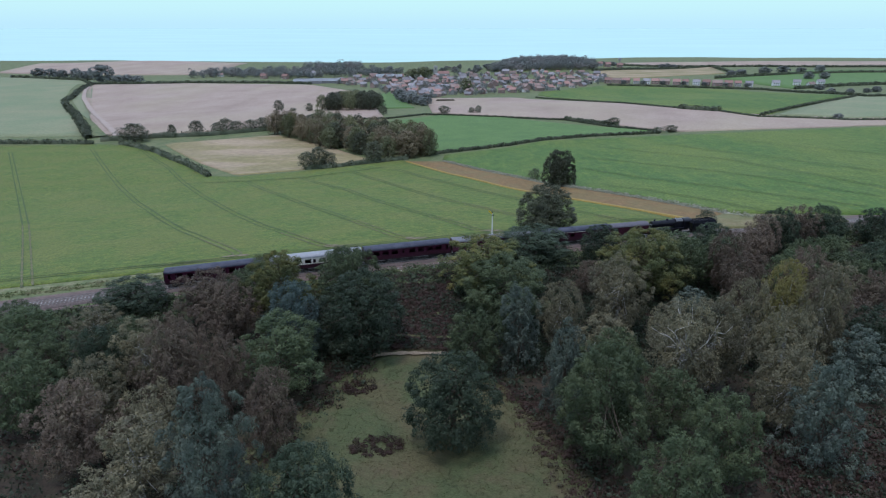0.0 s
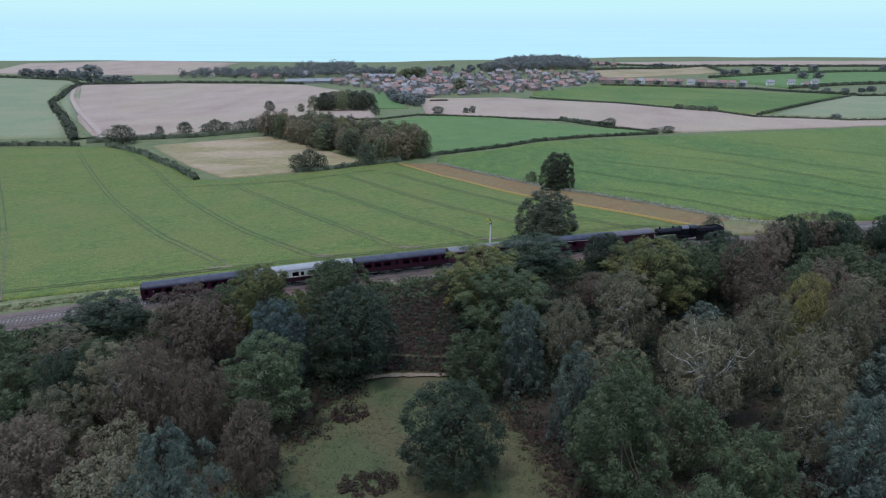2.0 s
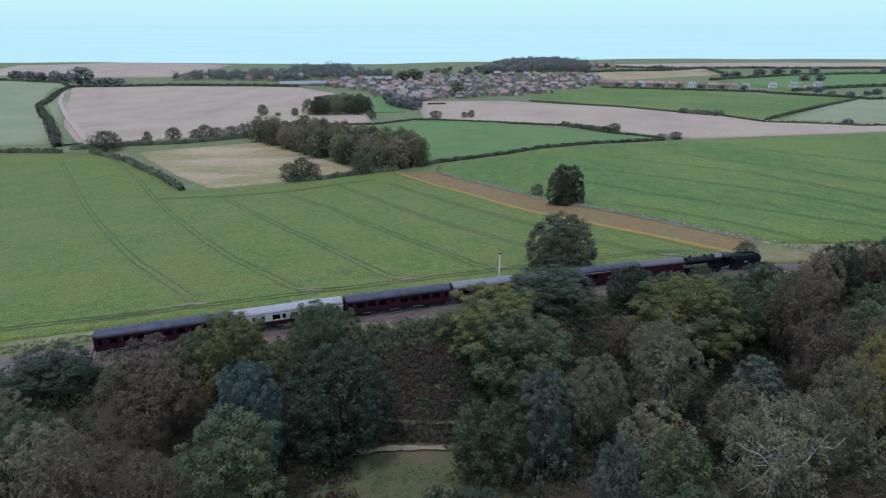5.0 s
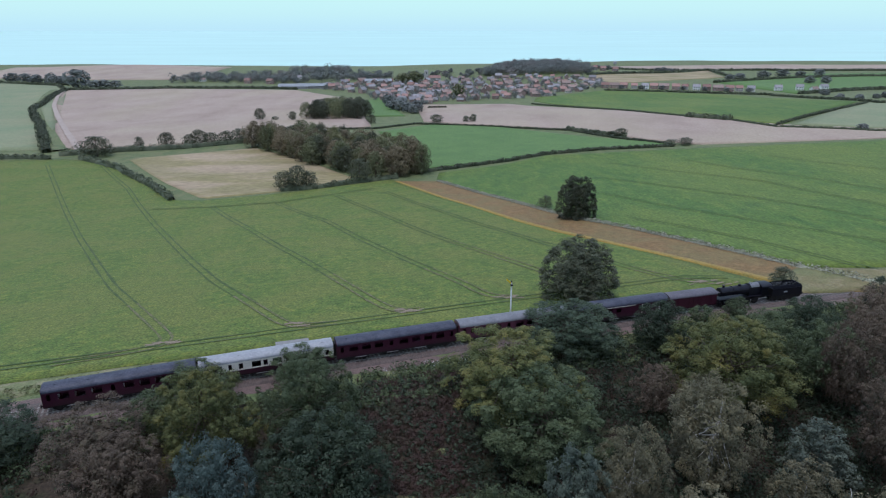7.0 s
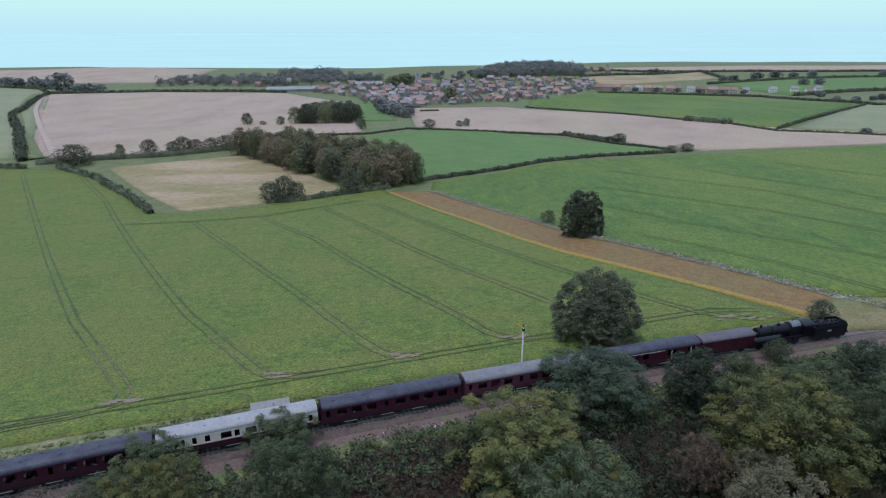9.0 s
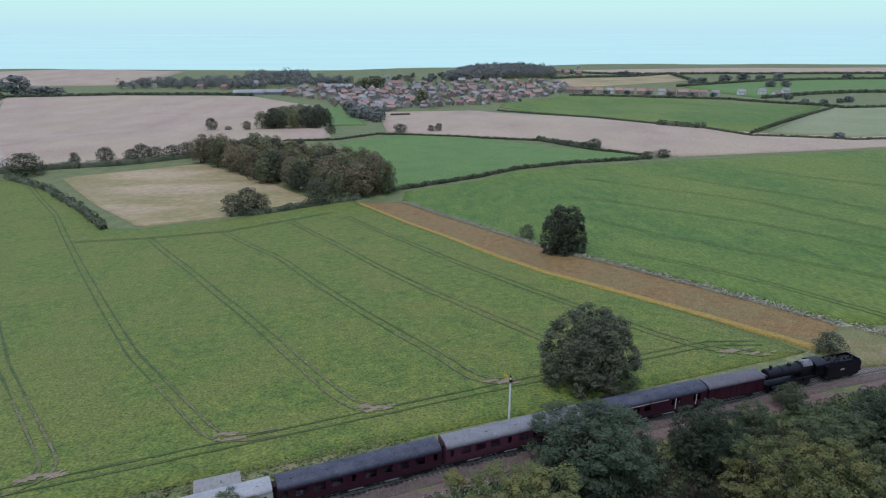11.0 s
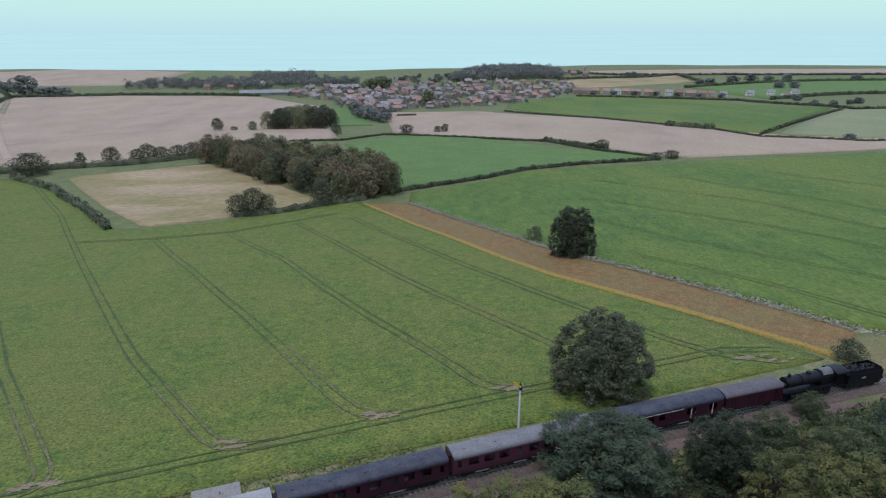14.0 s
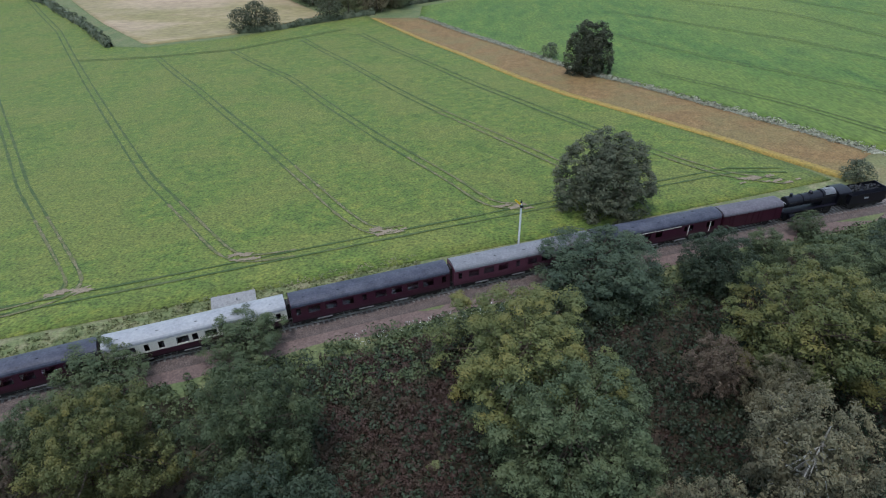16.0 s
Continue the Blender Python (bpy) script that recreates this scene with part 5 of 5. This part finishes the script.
# ---- the village ----
# tile, slate and brick colours are paled to paint in distance haze
R_RED = mat("red_clay_tiles", [(0.28, 0.165, 0.14), (0.36, 0.21, 0.175)], 0.6, fine=(3, 0.25), tone=0.25)
R_BROWN = mat("brown_tiles", [(0.23, 0.165, 0.145), (0.31, 0.225, 0.19)], 0.6, fine=(3, 0.25), tone=0.25)
R_GREY = mat("grey_slates", [(0.22, 0.205, 0.21), (0.30, 0.28, 0.285)], 0.6, fine=(3, 0.25), tone=0.25)
W_BRICK = mat("red_brick_wall", [(0.25, 0.175, 0.15), (0.32, 0.23, 0.20)], 0.8, fine=(4, 0.2), tone=0.2)
W_FLINT = mat("flint_wall", [(0.30, 0.28, 0.26), (0.42, 0.40, 0.37)], 0.8, fine=(4, 0.2), tone=0.2)
W_WHITE = mat("white_render_wall", [(0.62, 0.60, 0.57), (0.72, 0.70, 0.68)], 0.5, fine=(3, 0.1))
G_DARK = mat("dark_window_glass", [(0.03, 0.035, 0.04), (0.05, 0.055, 0.06)], 0.5, rough=0.12, spec=0.6)
P_FRAME = mat("white_painted_timber", [(0.65, 0.64, 0.62), (0.74, 0.73, 0.71)], 2.0)


def make_house(name, w, d, h, rise, wall, roof, label, category="house"):
    """A house of two storeys with gables, eaves, chimney, door and windows."""
    root = tagged(new(name), label, category, "village houses")
    bm = bmesh.new()
    pts = [(-w / 2, -d / 2), (w / 2, -d / 2), (w / 2, d / 2), (-w / 2, d / 2)]
    lo = [bm.verts.new((x, y, -1.5)) for x, y in pts]
    hi = [bm.verts.new((x, y, h)) for x, y in pts]
    ga, gb = bm.verts.new((-w / 2, 0, h + rise)), bm.verts.new((w / 2, 0, h + rise))
    for i in range(4):
        j = (i + 1) % 4
        if i % 2 == 0:
            bm.faces.new((lo[i], lo[j], hi[j], hi[i]))
    bm.faces.new((lo[1], lo[2], hi[2], gb, hi[1]))
    bm.faces.new((lo[3], lo[0], hi[0], ga, hi[3]))
    part("wall", bm, wall, root)
    bm = bmesh.new()
    o, t = 0.35, 0.22
    for sgn in (-1, 1):
        k = rise / (d / 2)
        e = [(-w / 2 - o, sgn * (d / 2 + o), h - o * k + 0.08), (w / 2 + o, sgn * (d / 2 + o), h - o * k + 0.08), (w / 2 + o, 0, h + rise + 0.08), (-w / 2 - o, 0, h + rise + 0.08)]
        a = [bm.verts.new(p) for p in e]
        b = [bm.verts.new((p[0], p[1], p[2] + t)) for p in e]
        for i in range(4):
            j = (i + 1) % 4
            bm.faces.new((a[i], a[j], b[j], b[i]))
        bm.faces.new(a[::-1])
        bm.faces.new(b)
    roof_ob = part("roof", bm, roof, root)
    bm = bmesh.new()
    box(bm, w * 0.28, w * 0.28 + 0.9, -0.35, 0.35, h + rise - 0.8, h + rise + 1.2)
    box(bm, w * 0.28 + 0.15, w * 0.28 + 0.4, -0.15, 0.15, h + rise + 1.2, h + rise + 1.6)
    box(bm, w * 0.28 + 0.5, w * 0.28 + 0.75, -0.15, 0.15, h + rise + 1.2, h + rise + 1.6)
    part("chimney", bm, W_BRICK, roof_ob)
    rows = [1.0] if h < 4 else [0.9, 3.4]
    for z in rows:
        for i in range(3):
            x = (i - 1) * w * 0.31
            if z < 2 and i == 1:
                bm = bmesh.new()
                box(bm, x - 0.5, x + 0.5, -d / 2 - 0.06, -d / 2 + 0.1, 0, 2.1)
                part("door", bm, R_BROWN, root)
                continue
            bm = bmesh.new()
            box(bm, x - 0.75, x + 0.75, -d / 2 - 0.05, -d / 2 + 0.1, z, z + 1.3)
            win = part("window", bm, P_FRAME, root)
            bm = bmesh.new()
            box(bm, x - 0.65, x - 0.04, -d / 2 - 0.06, -d / 2, z + 0.1, z + 1.2)
            box(bm, x + 0.04, x + 0.65, -d / 2 - 0.06, -d / 2, z + 0.1, z + 1.2)
            part("pane", bm, G_DARK, win)
    return root


HOUSES = [make_house("house", *row) for row in (
    (11, 7.5, 5.2, 3.4, W_BRICK, R_RED, "red brick house with red clay roof"),
    (9, 7, 5.0, 3.2, W_FLINT, R_RED, "flint cottage with red clay roof"),
    (14, 7.5, 5.0, 3.2, W_BRICK, R_BROWN, "long brick terrace with brown tiled roof"),
    (10, 8, 2.9, 3.0, W_WHITE, R_BROWN, "white bungalow with brown tiled roof"),
    (12, 8, 2.9, 3.0, W_BRICK, R_GREY, "brick bungalow with grey slate roof"),
    (10, 7.5, 5.2, 3.2, W_WHITE, R_GREY, "white rendered house with grey slate roof"),
    (12, 7, 5.2, 3.4, W_BRICK, R_GREY, "brick house with grey slate roof"))]
VILLAGE = ((-62, 655), (-118, 800), (-205, 930), (-180, 1010), (-60, 1040), (60, 1085), (160, 1085), (255, 1050), (245, 940), (205, 870), (126, 770), (8, 690))
used_house = [0] * len(HOUSES)


def put_house(k, x, y, turn, s=1.0):
    m = Matrix.LocRotScale((x, y, land(x, y)), Euler((0, 0, turn)), (s, s, s))
    if used_house[k] == 0:
        HOUSES[k].matrix_basis = m
    else:
        keep = HOUSES[k].scale.copy()
        HOUSES[k].scale = (1, 1, 1)
        copy_thing(HOUSES[k], m)
        HOUSES[k].scale = keep
    used_house[k] += 1


SPOTS = []
y = 650.0
while y < 1095:
    x = -215.0
    while x < 260:
        a, b = x + far_rng.uniform(-6, 6), y + far_rng.uniform(-6, 6)
        if inside(a, b, VILLAGE) and far_rng.random() < 0.86:
            SPOTS.append((a, b))
        x += 19 if y < 900 else 22
    y += 17 if y < 800 else 23
GARDENS = []
for a, b in SPOTS:
    k = far_rng.choice((2, 4, 0, 4, 3, 2, 1, 0) if b < 850 and a > -20 else (0, 1, 0, 2, 2, 6, 5, 6, 4, 3))
    put_house(k, a, b, far_rng.choice((0.1, 0.3, -0.4, 1.6, 1.2)) + far_rng.uniform(-0.35, 0.35), far_rng.uniform(0.72, 1.02))
    for _ in range(far_rng.choice((0, 1, 1, 2, 3))):
        GARDENS.append((a + far_rng.uniform(-12, 12), b - far_rng.uniform(6, 11), far_rng.uniform(4, 9), far_rng.uniform(3.2, 6.8)))
cen, rad = [], []
for x, y, h, r in GARDENS:
    for _ in range(6):
        w, q = far_rng.uniform(0, 6.28), far_rng.uniform(0, 0.6) * r
        cen.append((x + q * math.cos(w), y + q * math.sin(w), land(x, y) + h * far_rng.uniform(0.15, 0.8)))
        rad.append(r * far_rng.uniform(0.4, 0.6))
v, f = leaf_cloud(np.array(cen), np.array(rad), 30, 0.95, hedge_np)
tagged(new("garden_trees", cloud_mesh("garden_trees", v, f, L_HAZE_TINT)), "green garden trees and shrubs among the houses, leaf colour haze-tinted", "trees", kind="stuff")
for i in range(15):  # a row of red houses along the road up the slope
    put_house((0, 2, 0, 1, 5)[i % 5], 236 + i * 13.5, 905 - i * 5.6 + far_rng.uniform(-5, 5), -0.35 + far_rng.uniform(-0.1, 0.1))
    if i % 2:
        plant("dist", 243 + i * 13.5, 893 - i * 5.6, land(243 + i * 13.5, 893 - i * 5.6) + 6, 5)
for x, y, k in ((505, 850, 5), (520, 838, 3), (540, 850, 5), (470, 842, 5), (-290, 1080, 5), (-270, 1085, 5), (-340, 1010, 0), (-300, 1000, 0), (-430, 1050, 3), (300, 1190, 0), (325, 1195, 0), (285, 1195, 1)):
    put_house(k, x, y, far_rng.uniform(-0.4, 0.4))
plant("distdark", 8, 742, land(8, 742) + 17, 8)
plant("distdark", -58, 985, land(-58, 985) + 20, 13)
plant("distdark", -78, 990, land(-78, 990) + 17, 12)

# church with a square tower
church = tagged(new("church"), "flint church with a square battlemented tower", "church")
bm = bmesh.new()
box(bm, -3.2, 3.2, -3.2, 3.2, -1, 19)
for sx in (-2.6, -0.9, 0.9, 2.6):
    for sy in (-2.9, 2.9):
        box(bm, sx - 0.45, sx + 0.45, sy - 0.3, sy + 0.3, 19, 20.1)
tower = part("tower", bm, W_FLINT, church)
bm = bmesh.new()
box(bm, -0.7, 0.7, -3.3, -3.0, 13.5, 16.5)
part("belfry_opening", bm, G_DARK, tower)
bm = bmesh.new()
box(bm, 3.2, 24, -4.5, 4.5, -1, 7)
nave = part("nave", bm, W_FLINT, church)
bm = bmesh.new()
for sgn in (-1, 1):
    q = [bm.verts.new(p) for p in ((3.2, sgn * 5.0, 6.7), (24.4, sgn * 5.0, 6.7), (24.4, 0, 11), (3.2, 0, 11))]
    bm.faces.new(q if sgn < 0 else q[::-1])
part("roof", bm, R_RED, church)
church.matrix_basis = pose(-40, 1035, land(-40, 1035), 0, 0, 8)

# pale farm sheds
W_SHED = mat("pale_shed_sheeting", [(0.42, 0.44, 0.46), (0.52, 0.54, 0.56)], 0.3, fine=(2, 0.12), stretch=(8, 1, 1))
for i, (x, y) in enumerate(((-240, 905), (-212, 912), (-120, 1005))):
    shed = tagged(new("farm_shed"), "long low farm shed with pale sheeted roof", "shed", "farm sheds")
    bm = bmesh.new()
    box(bm, -22, 22, -9, 9, -1, 4)
    part("wall", bm, W_BRICK if i == 2 else R_GREY, shed)
    bm = bmesh.new()
    for sgn in (-1, 1):
        q = [bm.verts.new(p) for p in ((-22.6, sgn * 9.6, 3.8), (22.6, sgn * 9.6, 3.8), (22.6, 0, 7.4), (-22.6, 0, 7.4))]
        bm.faces.new(q if sgn < 0 else q[::-1])
    bmesh.ops.solidify(bm, geom=bm.faces[:], thickness=0.2)
    part("roof", bm, W_SHED, shed)
    shed.matrix_basis = pose(x, y, land(x, y), 0, 0, 4)

# ---- farm track, heap and water tower far off ----
ribbon("farm_track", rounded([(-259, 330), (-300, 392), (-360, 488), (-417, 579), (-470, 666), (-530, 780), (-575, 880)], 30), 4.6, M_STUBBLE_TRACK, "pale earth farm track along the stubble field", 1.2, 8, wobble=0.15)
ribbon("grass_margin", offset_line([(-266, 332), (-372, 488), (-468, 640), (-545, 790), (-585, 880)], 6), 9.0, M_GRASS, "olive grass margin beside the hedge", 1.1, 8, wobble=0.1, category="grass")
bm = bmesh.new()
rng_h = random.Random(3)
bmesh.ops.create_grid(bm, x_segments=30, y_segments=8, size=1)
for v in bm.verts:
    k = max(0.0, 1 - v.co.y ** 2) * min(1.0, 6 * (1 - abs(v.co.x)))
    v.co = (v.co.x * 12, v.co.y * 2.6, -0.2 + k * (2.2 + rng_h.uniform(-0.4, 0.4)))
me = bpy.data.meshes.new("muck_heap")
bm.to_mesh(me)
bm.free()
me.materials.append(M_WOODFLOOR)
heap = tagged(new("muck_heap"), "long dark heap of muck on the stubble field", "heap")
heap_body = new("mound", me)
heap_body.parent = heap
heap.matrix_basis = pose(-18, 632, land(-18, 632), 0, 0, 10)
tower_far = tagged(new("water_tower"), "dark water tower on stilts on the skyline", "water tower")
bm = bmesh.new()
tube(bm, (0, 0, 12), (0, 0, 16), 3.2, 3.2, 16)
tube(bm, (0, 0, 16), (0, 0, 17), 3.3, 0.4, 16)
part("tank", bm, R_GREY, tower_far)
for a in range(4):
    bm = bmesh.new()
    tube(bm, (2.6 * math.cos(a * 1.571), 2.6 * math.sin(a * 1.571), -1), (2.2 * math.cos(a * 1.571), 2.2 * math.sin(a * 1.571), 12), 0.3, 0.3, 8)
    part("leg", bm, R_GREY, tower_far)
tower_far.matrix_basis = pose(336, 1242, land(336, 1242))
for x, y, r, h in ((320, 1235, 9, 8), (300, 1240, 9, 7), (420, 1230, 8, 9), (432, 1232, 8, 10), (445, 1230, 8, 8)):
    plant("dist", x, y, land(x, y) + h, r)

# ---- undergrowth ----
under_rng = np.random.default_rng(21)


def scatter(name, where, count, leaf, label, size, h, per=10, spread=0.8, category="undergrowth"):
    """Low plants strewn over a stretch of the plan; where(rng) gives a point or None."""
    cen = []
    rng = random.Random(len(name) * 31 + count)
    while len(cen) < count:
        p = where(rng)
        if p:
            cen.append((p[0], p[1], land(*p) + h * rng.uniform(0.25, 0.6)))
    cen = np.array(cen)
    v, f = leaf_cloud(cen, under_rng.uniform(0.6, 1.3, len(cen)) * spread, per, size, under_rng, flat=0.35)
    return tagged(new(name, cloud_mesh(name, v, f, leaf)), label, category, kind="stuff")


def in_wood(rng):
    p = by_track(rng.uniform(-130, 140), rng.uniform(-110, -11))
    return None if inside(*p, GLADE) else p


def in_ride(rng):
    p = (rng.uniform(-23, -9), rng.uniform(-46, -16))
    return p if abs(p[1] + 45.6) > 1.2 and north_of_track(*p) < -7.5 else None


def in_east_glade(rng):
    return rng.uniform(26, 66), rng.uniform(-104, -70)


def by_glade_edge(rng):
    x, y = rng.uniform(-31, 8), rng.uniform(-100, -52)
    near = math.hypot((x + 19.5) * 0.7, y + 72) < 2.6 or math.hypot(x + 24, y + 56) < 2.6 or math.hypot(x + 4, y + 94) < 3
    return (x, y) if near else None


def on_bank(rng):
    s = rng.uniform(-125, 140)
    return by_track(s, bend(s) + rng.uniform(-13, -4.9))


def on_verge(rng):
    s = rng.uniform(-140, -12)
    return by_track(s, bend(s) + rng.uniform(5.8, 9.2))


scatter("bracken", in_wood, 5200, L_BRACKEN, "rust-brown bracken under the trees", 0.30, 1.0, 18, 0.8)
scatter("brambles", in_wood, 8000, L_DARK, "dark green brambles and holly under the trees", 0.32, 1.5, 18, 1.1)
scatter("bracken", in_ride, 1300, L_BRACKEN, "rust-brown bracken filling the ride to the railway", 0.19, 0.9, 46, 0.65)
scatter("bracken", in_east_glade, 1900, L_BRACKEN, "rust-red bracken in an open glade", 0.27, 0.9, 26, 0.75)
def along_glade(rng):
    if rng.random() < 0.7:
        p = along([(1, -57), (4, -66), (7, -82), (8, -104)], rng.random())
        return p.x + rng.gauss(0, 1.9), p.y + rng.gauss(0, 1.2)
    p = along([(-24, -50), (-29, -58), (-34, -70), (-34, -100)], rng.random())
    return p.x + rng.gauss(0, 1.6), p.y + rng.gauss(0, 1.2)


scatter("bracken", by_glade_edge, 260, L_BRACKEN, "brown bracken on the grass of the glade", 0.16, 0.5, 50, 0.5)
scatter("bracken", along_glade, 900, L_BRACKEN, "rust-brown bracken fringing the glade", 0.18, 0.7, 46, 0.6)
scatter("bank_shrubs", on_bank, 2600, L_OAK, "low green shrubs and brambles along the railway bank", 0.27, 1.4, 36, 0.85)
scatter("verge_grass", on_verge, 1300, M_GRASSDRY, "tall dry grass on the railway verge", 0.24, 0.3, 10, 0.35)
ribbon("sandy_path", [(-24, -47), (-18, -45.8), (-10, -45.4), (-4, -44)], 0.9, M_SOIL, "narrow pale sandy path through the wood", 0.35, 0.8, wobble=0.3, category="path")
ribbon("sandy_path", [(-22, -40.5), (-15, -40.9), (-9, -40.6)], 0.7, M_GLADE, "narrow grassy path across the ride", 0.6, 0.8, wobble=0.3, category="path")



def in_glade(rng):
    x, y = rng.uniform(-30, 6), rng.uniform(-103, -48)
    return (x, y) if inside(x, y, GLADE) else None


scatter("glade_grass", in_glade, 3200, M_GLADE, "tufts of grass in the glade", 0.13, 0.16, 12, 0.4)

# ---- sleepers: those in the open stretch beside the hut are single pieces ----
bm = bmesh.new()
box(bm, -0.125, 0.125, -1.3, 1.3, -0.22, -0.105)
sleeper_mesh = bpy.data.meshes.new("sleeper")
bm.to_mesh(sleeper_mesh)
bm.free()
sleeper_mesh.materials.append(M_SLEEPER)
for i in range(290):
    ob = new("sleeper", sleeper_mesh)
    ob.parent = ballast
    ob.matrix_basis = track_pose(-110 + i * 0.66)
vs, fs = [], []
for i in range(120):
    m = track_pose(-110 + (290 + i) * 0.66) if i < 60 else track_pose(-110 - (i - 59) * 0.66)
    k = len(vs)
    vs += [tuple(m @ v.co) for v in sleeper_mesh.vertices]
    fs += [tuple(k + j for j in p.vertices) for p in sleeper_mesh.polygons]
ob = mesh_ob("far_sleepers", vs, fs, M_SLEEPER, ballast)
ob["kind"] = "stuff"


def in_ride_green(rng):
    p = in_ride(rng)
    return p if p and rng.random() < 0.6 else None


scatter("brambles", in_ride_green, 460, L_DARK, "dark green brambles among the bracken of the ride", 0.26, 1.0, 30, 0.6)


def in_near_wood(rng):
    p = (rng.uniform(-34, 56), rng.uniform(-52, -9))
    return p if north_of_track(*p) < -7 and not (-23 < p[0] < -9) else None


W_FLOWER = mat("white_umbel_flowers", [(0.55, 0.56, 0.52), (0.66, 0.67, 0.62)], 2.0)
scatter("brambles", in_near_wood, 3000, L_DARK, "dark green undergrowth below the oaks", 0.30, 2.6, 26, 1.3)
scatter("bracken", in_near_wood, 1500, L_BRACKEN, "brown bracken below the oaks", 0.26, 1.2, 22, 0.8)
scatter("white_flowers", lambda rng: by_track(rng.uniform(-24, 2), bend(0) + rng.uniform(-6.8, -5.2)), 90, W_FLOWER, "white flowering weeds on the railway bank", 0.14, 1.3, 7, 0.35)
